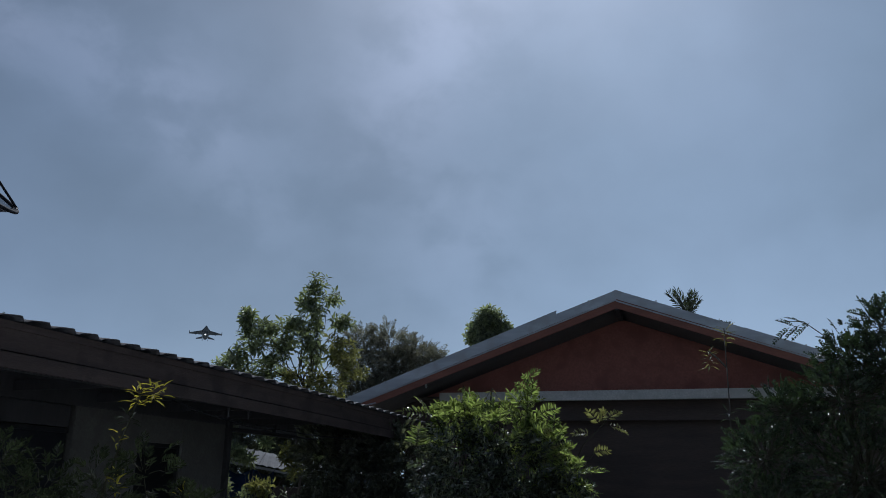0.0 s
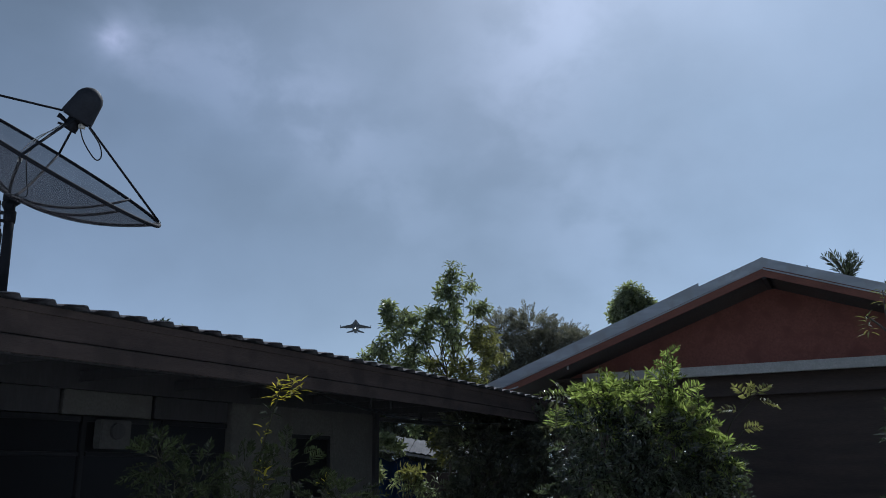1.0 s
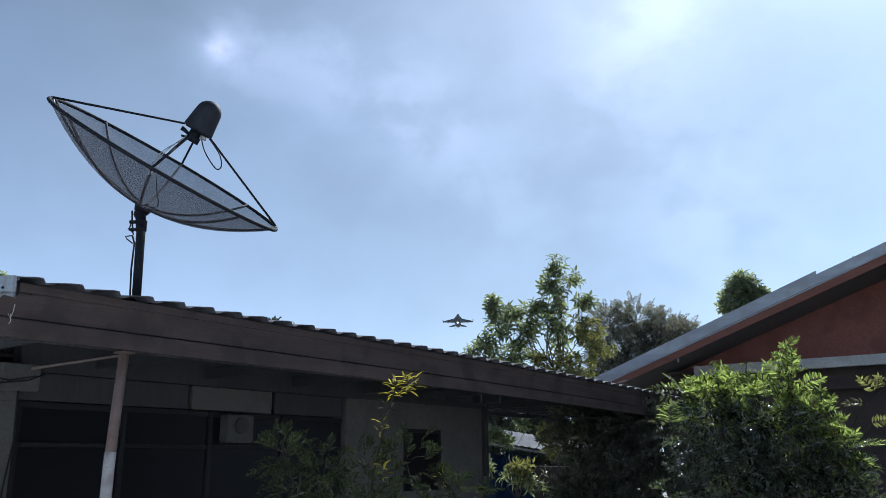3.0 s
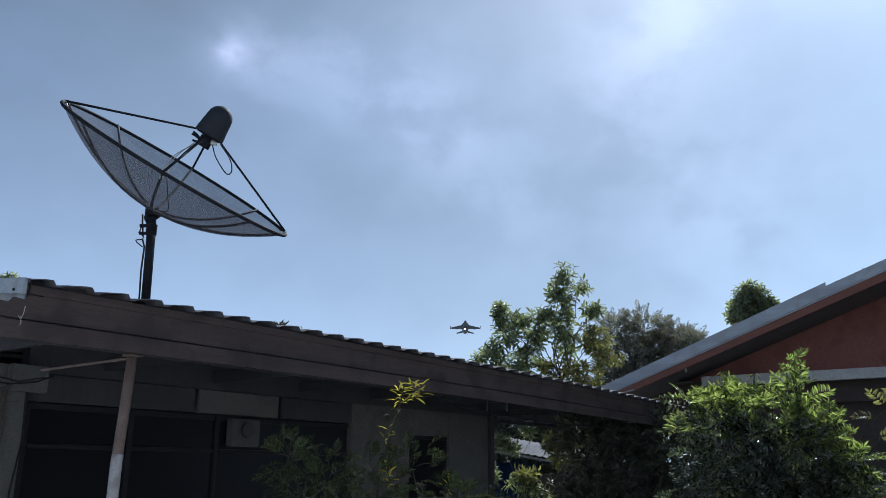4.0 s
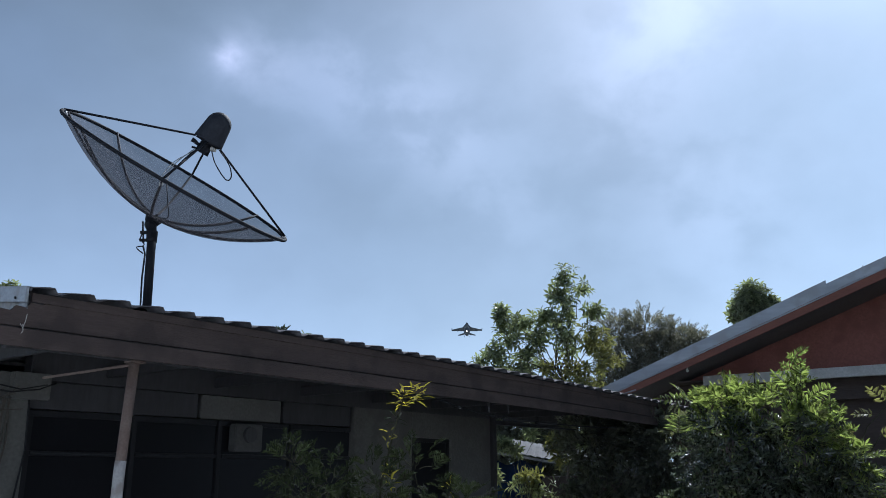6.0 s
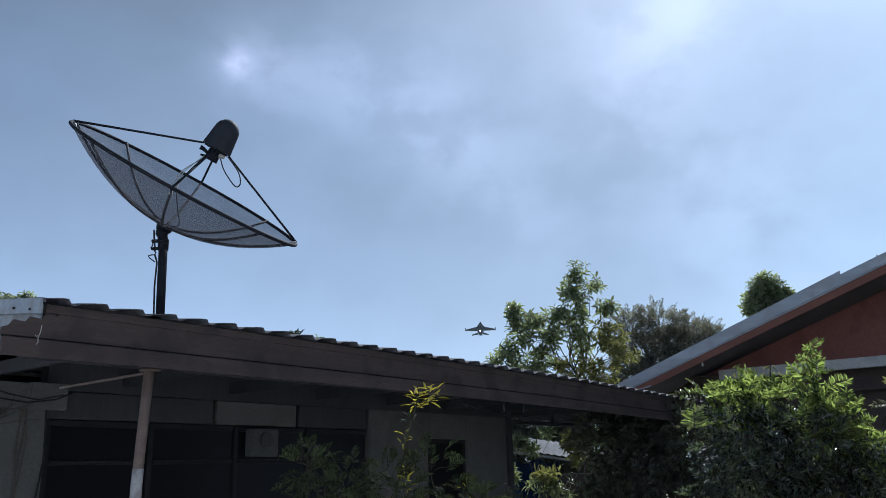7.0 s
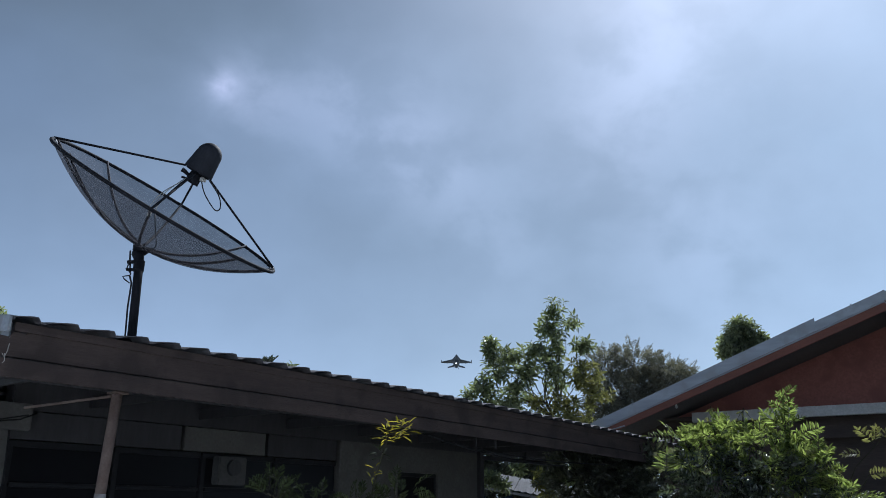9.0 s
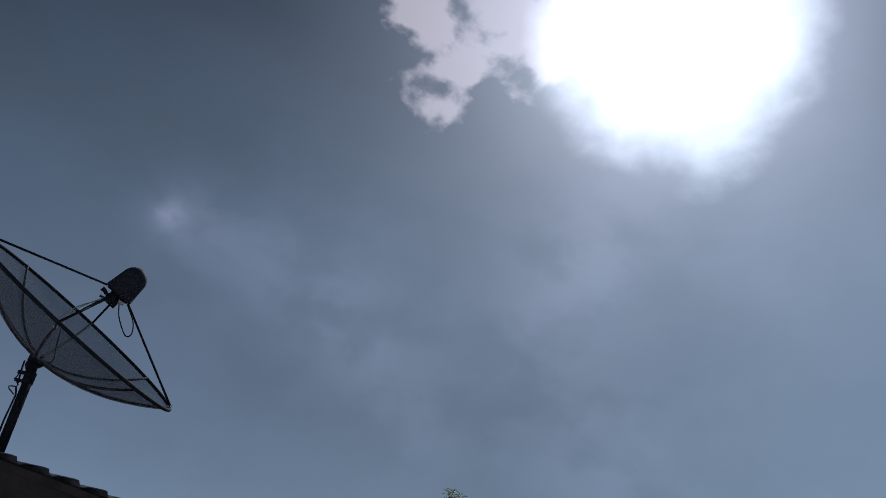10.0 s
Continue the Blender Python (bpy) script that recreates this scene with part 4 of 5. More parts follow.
# ---------------------------------------------------------------- shed and tarpaulin seen through the carport
def make_shed():
    m = pose(1.1, 21.6, 0, 0, 0, -8)
    h = thing("shed", "small shed with a pale corrugated roof beyond the carport", "shed", m)
    bm = bmesh.new()
    prev = None
    for k in range(61):
        x = -1.5 + k * 0.09
        zz = 2.55 - 0.17 * (x + 0.2) + (0.022 if k % 2 else 0.0)
        cur = [bm.verts.new((x, -0.3, zz - 0.33)), bm.verts.new((x, 1.9, zz + 0.06)), bm.verts.new((x, -0.3, zz - 0.338)), bm.verts.new((x, 1.9, zz + 0.052))]
        if prev:
            bm.faces.new((prev[0], cur[0], cur[1], prev[1]))
            bm.faces.new((prev[3], cur[3], cur[2], prev[2]))
            bm.faces.new((prev[2], cur[2], cur[0], prev[0]))
        prev = cur
    part("roof", bm, M_FIBRE, h, "pale weathered corrugated sheet")
    part("wall", boxed((-1.3, 0.1, 0), (3.6, 1.8, 1.50), 0.01), M_DARKWALL, h)
    part("eave_batten", prism([(-1.45, -0.32, 2.40), (3.85, -0.32, 1.50), (3.85, -0.32, 1.44), (-1.45, -0.32, 2.34)], (0, 0.04, 0)), M_DULL, h)
    part("post", boxed((-1.3, -0.1, 0), (-1.22, -0.02, 2.35), 0.004), M_DARKWOOD, h)
    part("post", boxed((3.4, -0.1, 0), (3.48, -0.02, 1.65), 0.004), M_DARKWOOD, h)
    bm = bmesh.new()
    rows = [[bm.verts.new((0.9 + 1.1 * i / 16, 17.5 + 0.04 * math.sin(i * 1.1) + 0.05 * math.sin(j * 0.7 + i * 0.3), 0.02 + (1.78 + 0.05 * math.sin(i * 0.8)) * j / 10)) for i in range(17)] for j in range(11)]
    for a, b in zip(rows, rows[1:]):
        for i in range(16):
            bm.faces.new((a[i], a[i + 1], b[i + 1], b[i]))
    bmesh.ops.solidify(bm, geom=bm.faces[:], thickness=0.006)
    ob = new("tarpaulin", mesh_of("tarpaulin", bm, M_BLUE, True))
    tagged(ob, "blue tarpaulin hanging behind the carport", "tarpaulin")


make_shed()


# ---------------------------------------------------------------- trees and shrubs
def broadleaf_tree(label, root, fork, lobes, count, per, length, width, r, mats, shell=0.35, up=0.5, yellow=(), twig_r=0.006, singles=0):
    t = thing("tree", label, "tree", Matrix.Translation(root))
    o = np.array(root)
    lob = [(l[0] - o[0], l[1] - o[1], l[2] - o[2], *l[3:]) for l in lobes]
    c, d, pick = in_lobes(lob, count, shell)
    woody("trunk", t, (0, 0, 0), Vector(fork) - Vector(root), lob, r, (c[::2], pick[::2]), twig_r)
    # lobes listed in yellow take a yellower leaf colour that stands for sunlight
    young = np.isin(pick, yellow) if len(yellow) else np.zeros(count, bool)
    foliage("leaf_whorl", "crown", rosettes(c[~young], d[~young], per, length, width, up), int((~young).sum()), singles, mats[0], t)
    if young.any():
        foliage("leaf_whorl", "crown", rosettes(c[young], d[young], per, length, width, up), int(young.sum()), singles, mats[1], t, "leaf clusters coloured yellower as if sunlit")
    return t


# open-crowned tree with whorled leaves behind the low house
broadleaf_tree("open-crowned green tree with whorls of long leaves", (2.5, 17.9, 0), (2.6, 17.9, 3.5), [
    (2.70, 17.8, 5.88, 0.26, 0.33, 0.34), (2.48, 17.8, 5.50, 0.26, 0.33, 0.29), (3.02, 17.8, 5.60, 0.29, 0.33, 0.21), (2.72, 17.8, 5.18, 0.26, 0.39, 0.39),
    (3.32, 17.7, 5.05, 0.34, 0.33, 0.21), (1.25, 17.9, 5.06, 0.17, 0.26, 0.23), (1.75, 17.9, 4.85, 0.31, 0.39, 0.23), (1.45, 17.9, 4.50, 0.36, 0.52, 0.34),
    (2.15, 17.9, 4.62, 0.34, 0.52, 0.47), (2.70, 17.8, 4.50, 0.36, 0.52, 0.55), (1.10, 17.9, 4.15, 0.36, 0.52, 0.31), (0.78, 17.9, 3.98, 0.22, 0.22, 0.13),
    (1.75, 17.9, 3.85, 0.50, 0.50, 0.40), (2.50, 17.8, 3.75, 0.50, 0.50, 0.44), (3.30, 17.7, 4.42, 0.47, 0.52, 0.42), (3.50, 17.6, 3.95, 0.37, 0.44, 0.37), (3.00, 17.7, 3.50, 0.50, 0.50, 0.50),
    (1.42, 17.9, 4.85, 0.34, 0.34, 0.30), (1.92, 17.9, 4.30, 0.45, 0.4, 0.40), (2.30, 17.8, 4.95, 0.30, 0.3, 0.30), (1.25, 17.9, 3.80, 0.55, 0.4, 0.25)],
    540, 9, 0.155, 0.05, 0.03, (M_LEAF, M_LEAFY), 0.2, 0.5, (14, 15, 13, 16), singles=150)


def feather_tree(name, label, root, fork, lobes, count, pairs, span, length, width, r, mat, droop=0.3, category="tree", angle=0.9, twig_r=0.005, shell=0.3, up=0.35, stem=None, singles=0, heart=None):
    t = thing(name, label, category, Matrix.Translation(root))
    o = np.array(root)
    lob = [(l[0] - o[0], l[1] - o[1], l[2] - o[2], *l[3:]) for l in lobes]
    c, d, pick = in_lobes(lob, count, shell)
    ax = unit(d + np.array([0, 0, up]) + rng.normal(size=d.shape) * 0.35)
    data, ribs = sprays(c, ax, pairs, span, length, width, angle, droop, unit(d * 0.8 + np.array([0, 0, 0.55])))
    woody("trunk" if name == "tree" else "stem", t, (0, 0, 0), Vector(fork) - Vector(root), lob, r, (c[::2], pick[::2]), twig_r, stem)
    foliage("frond", "crown" if name == "tree" else "leafy_growth", data, count, singles, mat, t)
    # inner leaves get a darker material that paints in the crown's own shade
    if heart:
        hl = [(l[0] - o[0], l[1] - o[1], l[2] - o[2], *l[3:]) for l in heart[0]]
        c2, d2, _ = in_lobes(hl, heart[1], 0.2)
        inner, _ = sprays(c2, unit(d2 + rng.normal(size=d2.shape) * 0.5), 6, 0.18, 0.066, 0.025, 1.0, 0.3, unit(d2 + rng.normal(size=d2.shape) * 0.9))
        tagged(part_data("inner_leaves", leaves_mesh("inner_leaves", *inner), heart[2], t, "glossy inner leaves, coloured dark to stand for the shrub's shade"), kind="stuff")
    bm = bmesh.new()
    for q in ribs:
        tube(bm, q, twig_r * 0.5, twig_r * 0.25, 3)
    tagged(part("twig_growth", bm, M_STEM, t), kind="stuff")
    return t


feather_tree("tree", "grey-green feathery tree with drooping fine leaves", (6.0, 23.3, 0), (5.9, 23.3, 3.6), [
    (5.0, 23.4, 5.45, 0.55, 0.6, 0.45), (5.8, 23.3, 5.55, 0.6, 0.6, 0.55), (6.55, 23.1, 5.2, 0.6, 0.6, 0.42), (7.0, 23.0, 4.9, 0.4, 0.6, 0.4), (5.3, 23.4, 4.75, 0.8, 0.7, 0.6),
    (6.2, 23.2, 4.7, 0.8, 0.7, 0.55), (4.9, 23.4, 4.1, 0.8, 0.7, 0.6), (5.8, 23.2, 4.0, 0.9, 0.7, 0.6)],
    1700, 9, 0.46, 0.11, 0.022, 0.13, M_LEAFG, 0.30, shell=0.12, up=0.6)

broadleaf_tree("small dense rounded green tree above the roof", (10.9, 28.0, 0), (10.9, 28.0, 6.2), [
    (10.8, 28.0, 7.50, 0.66, 0.6, 0.60), (10.35, 28.1, 7.05, 0.46, 0.5, 0.5), (11.25, 27.9, 7.10, 0.48, 0.5, 0.5), (10.8, 28.0, 6.6, 0.66, 0.5, 0.4)],
    520, 9, 0.19, 0.066, 0.12, (M_LEAF, M_LEAFY), 0.35, 0.35)

broadleaf_tree("distant green tree behind the low house roof", (-13.2, 22.5, 0), (-13.2, 22.5, 5.2), [
    (-13.5, 22.2, 6.72, 0.6, 0.6, 0.42), (-12.9, 22.6, 6.55, 0.5, 0.5, 0.36), (-12.45, 22.8, 6.72, 0.16, 0.3, 0.32), (-14.3, 21.9, 6.4, 0.7, 0.6, 0.5)],
    340, 8, 0.16, 0.055, 0.14, (M_LEAF, M_LEAFY), 0.3, 0.4)


def palm(label, root, height, fronds, span, lean=0.0):
    t = thing("palm_tree", label, "palm tree", Matrix.Translation(root))
    trunk = [(lean * (f ** 2), 0, height * f) for f in (0, 0.25, 0.5, 0.75, 1.0)]
    part("trunk", tubed(trunk, 0.15, 0.10, 9), M_BARK, t, "", True)
    top = np.array(trunk[-1])
    for k in range(fronds):
        a = 2.4 * k
        rise = 4.2 - 2.4 * (k / fronds)
        ax = np.array([[math.cos(a), math.sin(a), rise]])
        data, ribs = sprays(top[None] + rng.normal(size=(1, 3)) * 0.03, ax, 26, span, span * 0.24, 0.04, 0.75, 0.30)
        f = part_data("frond", leaves_mesh("frond", *data), M_LEAFD, t)
        part("midrib", tubed(ribs[0], 0.018, 0.006, 5), M_STEM, f)
    return t


palm("coconut palm with stiff fronds showing above the gabled roof", (17.2, 24.75, 0), 7.45, 7, 1.4)
palm("low palm tips showing over the gabled roof", (18.3, 24.0, 0), 6.7, 8, 0.8)
palm("distant palm tips above the low house roof", (-5.25, 25.5, 0), 5.65, 9, 0.55)
broadleaf_tree("distant treetop just above the low house roof", (-4.6, 25.6, 0), (-4.6, 25.6, 5.0), [(-4.6, 25.6, 5.6, 0.35, 0.4, 0.3)], 50, 8, 0.2, 0.07, 0.1, (M_LEAF, M_LEAFY))

# big shrub with feathered leaves in front of the houses: sunlit colour on top, shade-dark colour inside
feather_tree("shrub", "bright green shrub with glossy feathered leaves", (3.0, 8.1, 0), (3.05, 8.0, 0.7), [
    (3.38, 7.85, 2.25, 0.10, 0.14, 0.18), (2.80, 8.0, 2.24, 0.32, 0.30, 0.10), (2.66, 8.1, 2.12, 0.14, 0.3, 0.12), (3.15, 7.9, 2.14, 0.34, 0.32, 0.12),
    (3.48, 7.7, 1.94, 0.20, 0.3, 0.13), (3.62, 7.65, 1.66, 0.15, 0.3, 0.14), (3.15, 7.75, 1.95, 0.40, 0.25, 0.10)],
    175, 11, 0.23, 0.088, 0.023, 0.035, M_LEAFB, 0.30, "shrub", 1.05, 0.005, 0.4, 0.75, M_STEM, 165,
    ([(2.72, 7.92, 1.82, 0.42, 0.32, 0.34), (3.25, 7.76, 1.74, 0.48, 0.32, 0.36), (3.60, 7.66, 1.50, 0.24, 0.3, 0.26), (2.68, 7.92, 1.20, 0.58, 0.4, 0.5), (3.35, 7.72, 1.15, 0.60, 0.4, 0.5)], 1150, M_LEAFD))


def sprig(label, stems, fronds, pairs, span, length, width, mat, angle=1.05, droop=0.25, name="branch", category="branch"):
    """A few twigs with feathered leaves at their tips."""
    o = Vector(stems[0][0])
    t = thing(name, label, category, Matrix.Translation(o))
    for s in stems:
        part("twig", tubed([Vector(p) - o for p in s], 0.008, 0.004, 6), M_STEM, t)
    b = np.array([f[0] for f in fronds]) - np.array(o)
    a = np.array([f[1] for f in fronds], float)
    data, ribs = sprays(b, a, pairs, span, length, width, angle, droop, np.array([-0.25, -0.75, 0.6]))
    for i, q in enumerate(ribs):
        frond = part("frond", tubed(q, 0.003, 0.0015, 4), M_STEM, t)
        for j in range(i, len(data[0]), len(b)):
            part_data("leaflet", leaves_mesh("leaflet", *[v[j:j + 1] for v in data]), mat, frond)
    return t


sprig("bright feathered leaf on an arching twig beside the shrub", [[(3.0, 8.1, 0), (2.55, 8.0, 1.2), (2.28, 7.85, 1.75), (2.19, 7.82, 1.93)], [(2.6, 8.05, 1.9), (2.45, 8.0, 2.24), (2.36, 8.0, 2.28)]],
      [((2.19, 7.82, 1.92), (0.12, 0, 1.0)), ((2.38, 8.0, 2.26), (-0.8, 0, 0.15)), ((2.42, 8.0, 2.22), (-0.5, -0.3, 0.5))], 8, 0.22, 0.12, 0.03, M_LEAFB, 1.25, 0.1)
sprig("long side branch of yellow-green feathered leaves", [[(3.3, 8.0, 0), (3.6, 7.8, 1.3), (3.92, 7.7, 2.0), (4.14, 7.6, 2.24)], [(3.6, 7.8, 1.3), (3.85, 7.6, 1.75), (3.99, 7.6, 1.93)]],
      [((4.09, 7.60, 2.22), (0.1, 0, 1.0)), ((4.13, 7.58, 2.25), (0.7, 0, 0.6)), ((4.07, 7.60, 2.20), (-0.5, 0, 0.7)), ((4.15, 7.58, 2.20), (0.8, 0, -0.1)), ((3.95, 7.60, 2.10), (-0.5, 0.1, 0.15)), ((3.97, 7.6, 1.92), (0.6, -0.1, 0.25))],
      6, 0.19, 0.075, 0.026, M_LEAFY)
sprig("upright leading shoot of the shrub, densely leaved", [[(3.3, 7.95, 0.9), (3.36, 7.88, 1.8), (3.38, 7.85, 2.45), (3.385, 7.85, 2.66)]],
      [((3.38, 7.85, 2.24 + 0.032 * k), (0.75 * math.cos(2.4 * k), 0.75 * math.sin(2.4 * k) - 0.2, 0.25 + 0.05 * k)) for k in range(14)],
      7, 0.145, 0.062, 0.019, M_LEAFB)
sprig("young drooping shoots with small yellow-green leaves on the shrub", [[(2.75, 8.0, 2.3), (2.73, 8.0, 2.5), (2.73, 8.0, 2.58)], [(3.0, 7.95, 2.3), (3.02, 7.95, 2.5), (3.03, 7.95, 2.56)]],
      [((2.73, 8.0, 2.57), (0.5, -0.2, -0.6)), ((2.73, 8.0, 2.56), (-0.4, -0.2, -0.7)), ((3.03, 7.95, 2.55), (0.4, -0.1, -0.5)), ((3.02, 7.95, 2.53), (-0.5, -0.2, -0.4))], 2, 0.07, 0.062, 0.02, M_LEAFY, 0.6)

sprig("olive side twigs low on the flank of the shrub", [[(3.3, 7.9, 0.6), (3.5, 7.7, 1.4), (3.62, 7.6, 1.85)], [(3.4, 7.8, 0.6), (3.62, 7.55, 1.2), (3.74, 7.5, 1.5)], [(3.35, 7.8, 0.6), (3.5, 7.6, 1.5), (3.55, 7.6, 2.0)]],
      [((3.40 + 0.021 * k, 7.58 + 0.03 * math.sin(3 * k), 1.95 - 0.030 * k + 0.14 * math.sin(2.3 * k)), (0.7 * math.cos(1.9 * k) + 0.45, -0.3, 0.5 + 0.3 * math.sin(k))) for k in range(18)],
      6, 0.14, 0.058, 0.018, M_LEAFY)

# dark shrub with small glossy leaves
feather_tree("shrub", "tall dark shrub with small glossy leaves", (5.6, 5.9, 0), (5.6, 5.85, 1.0), [
    (5.82, 5.62, 2.98, 0.16, 0.2, 0.20), (5.62, 5.8, 2.74, 0.24, 0.3, 0.14), (5.95, 5.5, 2.6, 0.45, 0.4, 0.3), (5.5, 5.85, 2.35, 0.40, 0.4, 0.30), (5.12, 6.10, 2.25, 0.24, 0.3, 0.22),
    (4.92, 6.2, 1.85, 0.32, 0.35, 0.26), (5.6, 5.8, 1.7, 0.6, 0.5, 0.5), (6.3, 5.2, 2.2, 0.6, 0.5, 0.6), (4.95, 6.2, 1.35, 0.42, 0.4, 0.4), (5.8, 5.7, 1.0, 0.7, 0.5, 0.5)],
    3300, 8, 0.14, 0.031, 0.016, 0.05, M_LEAFN, 0.12, "shrub", 0.85, 0.004, 0.3, 0.4, M_STEM)
sprig("thin arching twigs of small dark leaves", [[(5.6, 5.9, 0), (5.6, 5.9, 2.3), (5.55, 5.95, 2.90), (5.35, 6.05, 3.08), (5.19, 6.1, 3.08)], [(5.6, 5.9, 0), (5.7, 5.8, 2.5), (5.75, 5.75, 2.95), (5.83, 5.7, 3.2)]],
      [((5.40 - 0.045 * k, 6.03 + 0.015 * k, 3.07 - 0.012 * k), (-0.7, 0.3, 0.5 if k % 2 else -0.5)) for k in range(5)]
      + [((5.55 + 0.02 * k, 5.95 - 0.02 * k, 2.88 + 0.05 * k), (-0.5 + 0.25 * k, 0.2, 0.4)) for k in range(4)]
      + [((5.76 + 0.02 * k, 5.75, 2.98 + 0.06 * k), (0.8 if k % 2 else -0.8, 0.2, 0.45)) for k in range(5)],
      8, 0.15, 0.036, 0.018, M_LEAFN, 0.85)

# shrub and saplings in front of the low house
feather_tree("shrub", "thin green shrub before the low house, leaves coloured dark as if shaded", (-0.9, 5.5, 0), (-0.9, 5.5, 0.5), [
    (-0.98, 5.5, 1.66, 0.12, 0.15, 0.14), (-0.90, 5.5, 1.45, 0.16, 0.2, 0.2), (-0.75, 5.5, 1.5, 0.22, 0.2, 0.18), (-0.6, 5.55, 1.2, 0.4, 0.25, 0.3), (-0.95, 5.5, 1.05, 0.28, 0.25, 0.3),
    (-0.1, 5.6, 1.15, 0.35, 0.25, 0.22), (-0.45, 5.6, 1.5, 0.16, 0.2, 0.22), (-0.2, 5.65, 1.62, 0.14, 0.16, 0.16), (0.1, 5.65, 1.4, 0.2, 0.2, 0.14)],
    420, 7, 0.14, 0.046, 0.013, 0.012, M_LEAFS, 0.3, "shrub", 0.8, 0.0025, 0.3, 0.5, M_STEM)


def sapling():
    """A bare thin sapling with a few whorls of young leaves, yellowed as if sunlit."""
    o = (-0.45, 5.65, 0)
    t = thing("sapling", "thin sapling with young leaf whorls coloured yellow as if sunlit", "sapling", Matrix.Translation(o))
    main = [(0, 0, 0), (0.03, 0, 0.8), (0.02, 0, 1.5), (0.10, 0.02, 1.85), (0.19, 0.03, 2.17)]
    part("stem", tubed(main, 0.012, 0.004, 6), M_STEM, t, "", True)
    part("stem", tubed([(0.0, 0, 0.6), (0.08, 0, 1.2), (0.10, 0.02, 1.62)], 0.008, 0.003, 6), M_STEM, t, "", True)
    part("stem", tubed([(0.0, 0, 0.6), (0.3, 0, 1.1), (0.50, 0.02, 1.50)], 0.008, 0.003, 6), M_STEM, t, "", True)
    for c, per, ln, mat, n in (((0.16, 0.03, 2.16), 9, 0.085, M_YOUNG, 2), ((0.24, 0.03, 2.18), 9, 0.08, M_YOUNG, 2), ((0.30, 0.03, 2.15), 7, 0.07, M_YOUNG, 1), ((0.10, -0.05, 1.63), 9, 0.055, M_YOUNG, 2), ((0.50, 0.02, 1.50), 5, 0.06, M_YOUNG, 1),
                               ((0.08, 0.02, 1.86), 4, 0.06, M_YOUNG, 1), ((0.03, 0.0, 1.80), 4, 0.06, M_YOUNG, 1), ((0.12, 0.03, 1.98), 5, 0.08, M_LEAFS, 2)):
        cs = np.array([c] * n) + rng.normal(size=(n, 3)) * 0.025
        part_data("leaf_whorl", leaves_mesh("leaf_whorl", *rosettes(cs, np.array([[0.1, -0.5, 0.3]] * n), per, ln, 0.015, 0.9)), mat, t)


sapling()

# leafy growth seen through the open carport
broadleaf_tree("young tree with drooping yellow-green leaf whorls behind the carport", (1.6, 16.7, 0), (1.6, 16.7, 0.9), [
    (1.12, 16.7, 2.14, 0.20, 0.22, 0.16), (1.40, 16.7, 2.06, 0.18, 0.22, 0.14), (2.12, 16.7, 2.12, 0.14, 0.22, 0.30), (2.25, 16.7, 1.85, 0.16, 0.22, 0.22), (1.68, 16.7, 1.55, 0.28, 0.22, 0.14), (0.98, 16.7, 1.55, 0.12, 0.2, 0.22),
    (1.75, 16.8, 2.36, 0.26, 0.2, 0.14), (2.75, 16.7, 2.20, 0.26, 0.2, 0.16), (1.75, 16.75, 1.30, 0.55, 0.2, 0.25)],
    150, 8, 0.16, 0.044, 0.02, (M_LEAF, M_LEAFY), 0.1, 0.2, (2, 3, 4), 0.005, 40)
feather_tree("shrub", "dark green hedge shrub beyond the carport", (2.9, 13.0, 0), (2.9, 13.0, 0.5), [
    (2.3, 13.1, 2.05, 0.42, 0.35, 0.40), (2.9, 13.0, 2.1, 0.5, 0.35, 0.45), (3.5, 12.8, 1.95, 0.5, 0.35, 0.45), (2.4, 13.1, 1.1, 0.6, 0.35, 0.5), (3.2, 12.9, 1.0, 0.6, 0.35, 0.5)],
    800, 7, 0.28, 0.11, 0.045, 0.04, M_HEDGE, 0.3, "shrub", 0.9, 0.005, 0.3, 0.4, M_STEM)


feather_tree("tree", "dark leafy trees beyond the shed", (2.4, 27.5, 0), (2.4, 27.5, 1.0), [
    (-1.0, 27.5, 2.9, 1.3, 0.6, 1.1), (0.8, 27.5, 3.2, 1.3, 0.6, 1.1), (2.6, 27.5, 3.2, 1.3, 0.6, 1.1), (4.4, 27.3, 3.1, 1.3, 0.6, 1.1), (6.0, 27.0, 2.8, 1.3, 0.6, 1.0),
    (0.2, 27.5, 1.5, 1.4, 0.6, 0.9), (2.2, 27.5, 1.5, 1.4, 0.6, 0.9), (4.2, 27.4, 1.5, 1.4, 0.6, 0.9), (6.0, 27.2, 1.4, 1.4, 0.6, 0.9)],
    3000, 7, 0.5, 0.20, 0.085, 0.12, M_HEDGE, 0.3, "tree", 0.9, 0.008, 0.1, 0.3)


def strap_plant():
    """Strap-leaved plants tied to a thin trunk before the gabled house."""
    t = thing("strap_leaf_plant", "thin bare trunk with yellow strap-leaved plants growing on it", "plant", Matrix.Translation((5.72, 7.72, 0)))
    part("stem", tubed([(0, 0, 0), (-0.03, 0, 1.4), (0.02, 0, 2.4), (0.03, 0, 3.34)], 0.009, 0.006, 8), M_BARK, t, "", True)
    for c, n in (((0.03, -0.02, 3.33), 14), ((-0.14, 0.08, 3.08), 16), ((0.0, 0, 2.4), 8)):
        cs = np.array([c])
        part_data("leaf_tuft", leaves_mesh("leaf_tuft", *rosettes(cs, np.array([[0.1, -0.4, 0.5]]), n, 0.12, 0.018, 1.0)), M_LEAFY if c[2] > 2.6 else M_LEAFD, t)
    part("twig", tubed([(0.02, 0, 2.9), (-0.06, 0.04, 3.0), (-0.14, 0.08, 3.08)], 0.012, 0.008, 6), M_BARK, t)


strap_plant()


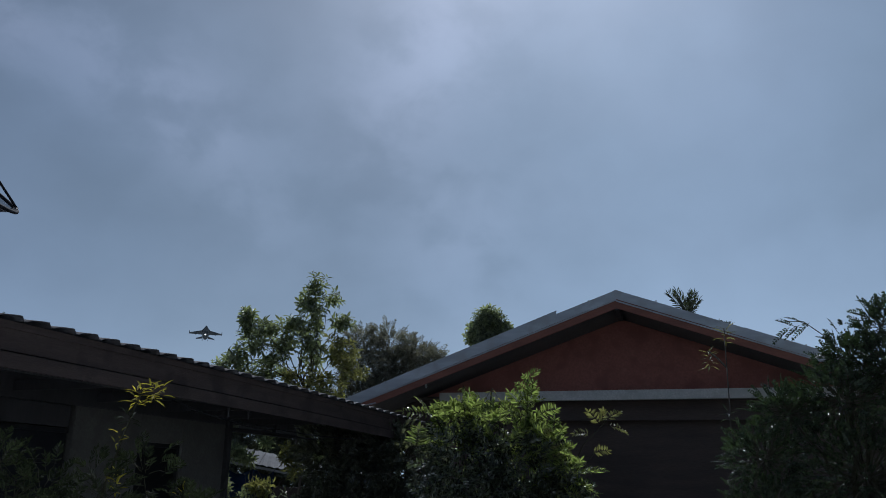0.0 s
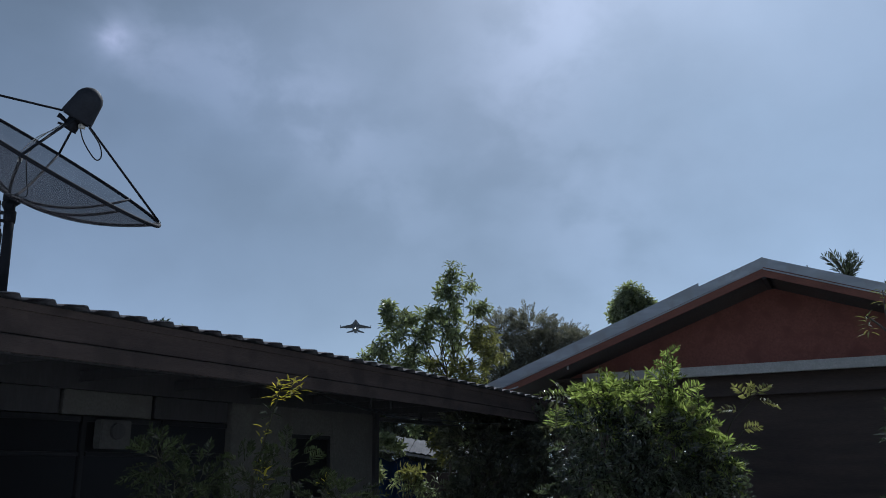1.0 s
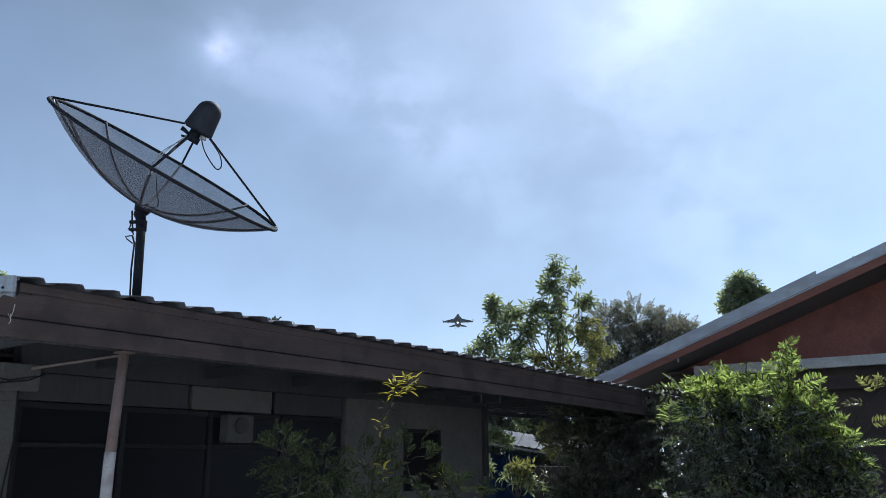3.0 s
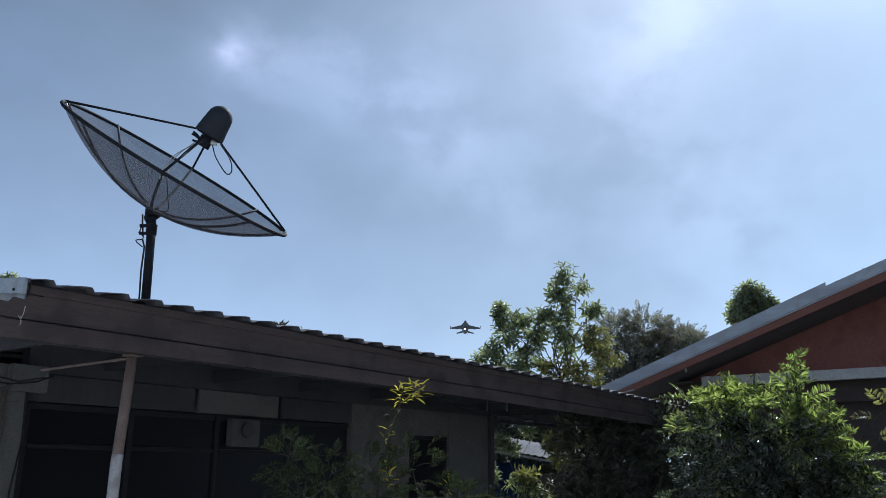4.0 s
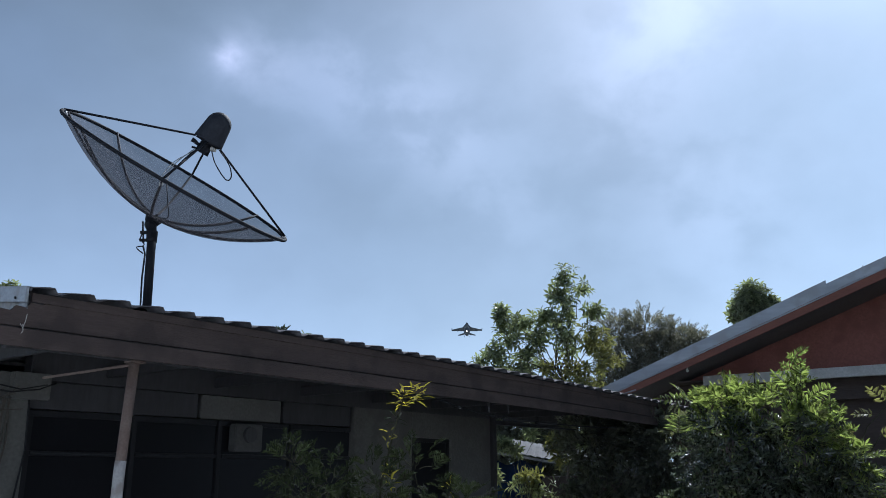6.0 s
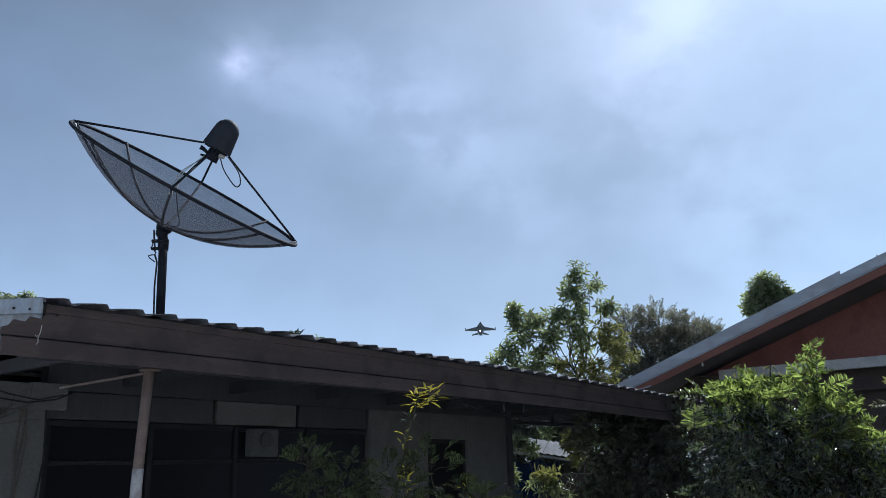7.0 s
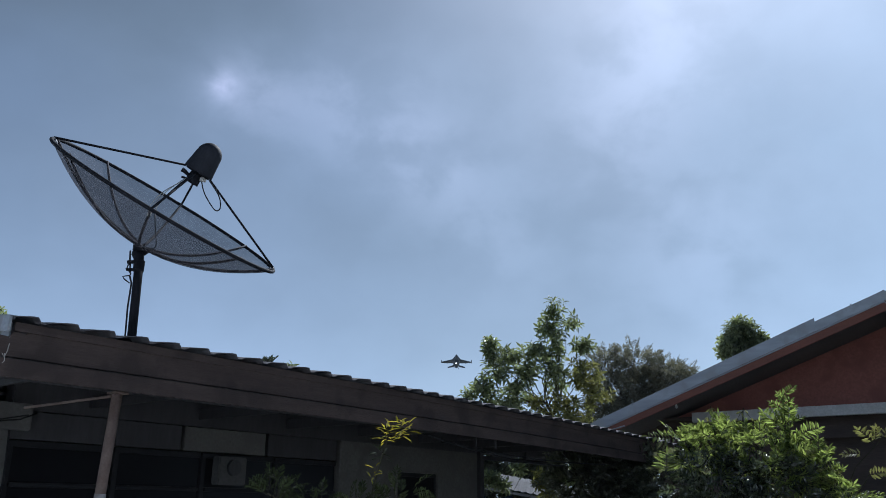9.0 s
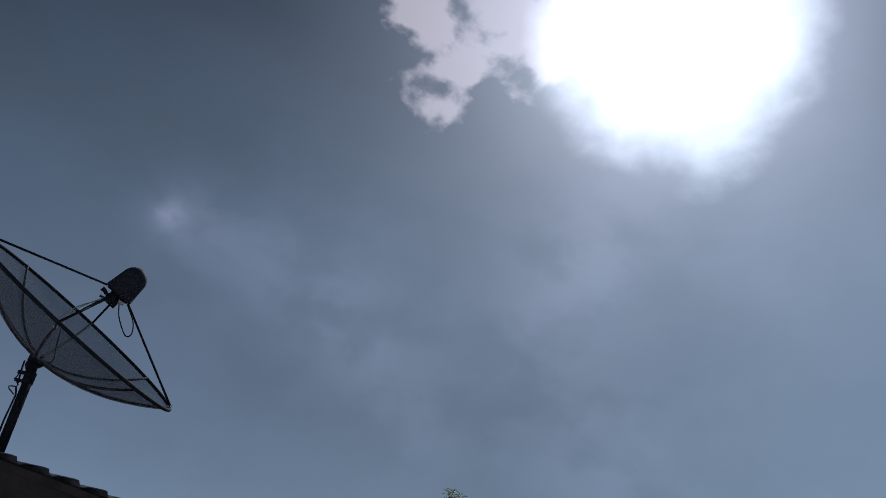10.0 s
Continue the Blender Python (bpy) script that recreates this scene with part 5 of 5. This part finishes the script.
# ---------------------------------------------------------------- jet aircraft
def make_jet():
    nose_dir = Vector((0.035 - 0.057, -0.97, 0.0)).normalized()
    pitch = radians(6.0)
    fwd = Vector((nose_dir.x * math.cos(pitch), nose_dir.y * math.cos(pitch), math.sin(pitch)))
    right = fwd.cross(Vector((0, 0, 1))).normalized()
    up = right.cross(fwd)
    m = Matrix((right, fwd, up)).transposed().to_4x4()
    m.translation = Vector((7.0, 260.2, 46.4))
    j = thing("jet_aircraft", "grey fighter jet flying low overhead", "aircraft", m)
    bm = bmesh.new()
    prof = [(7.3, 0.03, 0.03), (6.6, 0.26, 0.24), (5.0, 0.52, 0.55), (3.2, 0.70, 0.85), (1.5, 0.95, 0.85), (-1.0, 1.10, 0.80), (-4.0, 1.0, 0.75), (-6.2, 0.66, 0.62), (-7.0, 0.52, 0.52)]
    rows = [[bm.verts.new((w * math.cos(k * math.pi / 8), y, h * math.sin(k * math.pi / 8))) for k in range(16)] for y, w, h in prof]
    for a, b in zip(rows, rows[1:]):
        for k in range(16):
            bm.faces.new((a[k], a[(k + 1) % 16], b[(k + 1) % 16], b[k]))
    bm.faces.new(rows[0][::-1])
    bm.faces.new(rows[-1])
    bmesh.ops.recalc_face_normals(bm, faces=bm.faces)
    part("fuselage", bm, M_JET, j, "", True)
    part("intake", boxed((-0.55, 0.5, -1.25), (0.55, 3.6, -0.4), 0.25), M_JET, j)
    for s in (-1, 1):
        part("wing", prism([(s * 0.8, 1.9, 0.0), (s * 4.75, -1.4, 0.0), (s * 4.75, -2.5, 0.0), (s * 0.9, -2.9, 0.0)], (0, 0, 0.14)), M_JET, j)
        part("strake", prism([(s * 0.45, 4.8, 0.1), (s * 1.25, 1.4, 0.1), (s * 0.9, -0.5, 0.1), (s * 0.4, -0.5, 0.1)], (0, 0, 0.10)), M_JET, j)
        part("tailplane", prism([(s * 0.8, -4.7, -0.1), (s * 2.85, -6.3, -0.35), (s * 2.85, -7.2, -0.35), (s * 0.8, -7.1, -0.1)], (0, 0, 0.10)), M_JET, j)
        part("missile", tubed([(s * 4.85, 0.6, 0.05), (s * 4.85, 0.3, 0.05), (s * 4.85, -2.6, 0.05)], 0.11, 0.11, 8), M_JET, j)
        part("pylon", boxed((s * 3.0 - 0.08, -1.9, -0.45), (s * 3.0 + 0.08, -0.2, 0.0), 0.03), M_JET, j)
        part("ventral_fin", prism([(s * 0.55, -4.6, -0.6), (s * 0.62, -5.9, -0.6), (s * 0.85, -5.8, -1.25), (s * 0.80, -5.2, -1.25)], (0.06, 0, 0)), M_JET, j)
    part("tail_fin", prism([(-0.06, -3.6, 0.6), (-0.06, -6.8, 0.6), (-0.06, -7.3, 3.3), (-0.06, -6.1, 3.3)], (0.12, 0, 0)), M_JET, j)
    bm = bmesh.new()
    bmesh.ops.create_uvsphere(bm, u_segments=12, v_segments=8, radius=0.24)
    for v in bm.verts:
        v.co += Vector((0.1, 2.2, -1.32))
    part("landing_light", bm, M_LIGHT, j, "lit landing light")


make_jet()
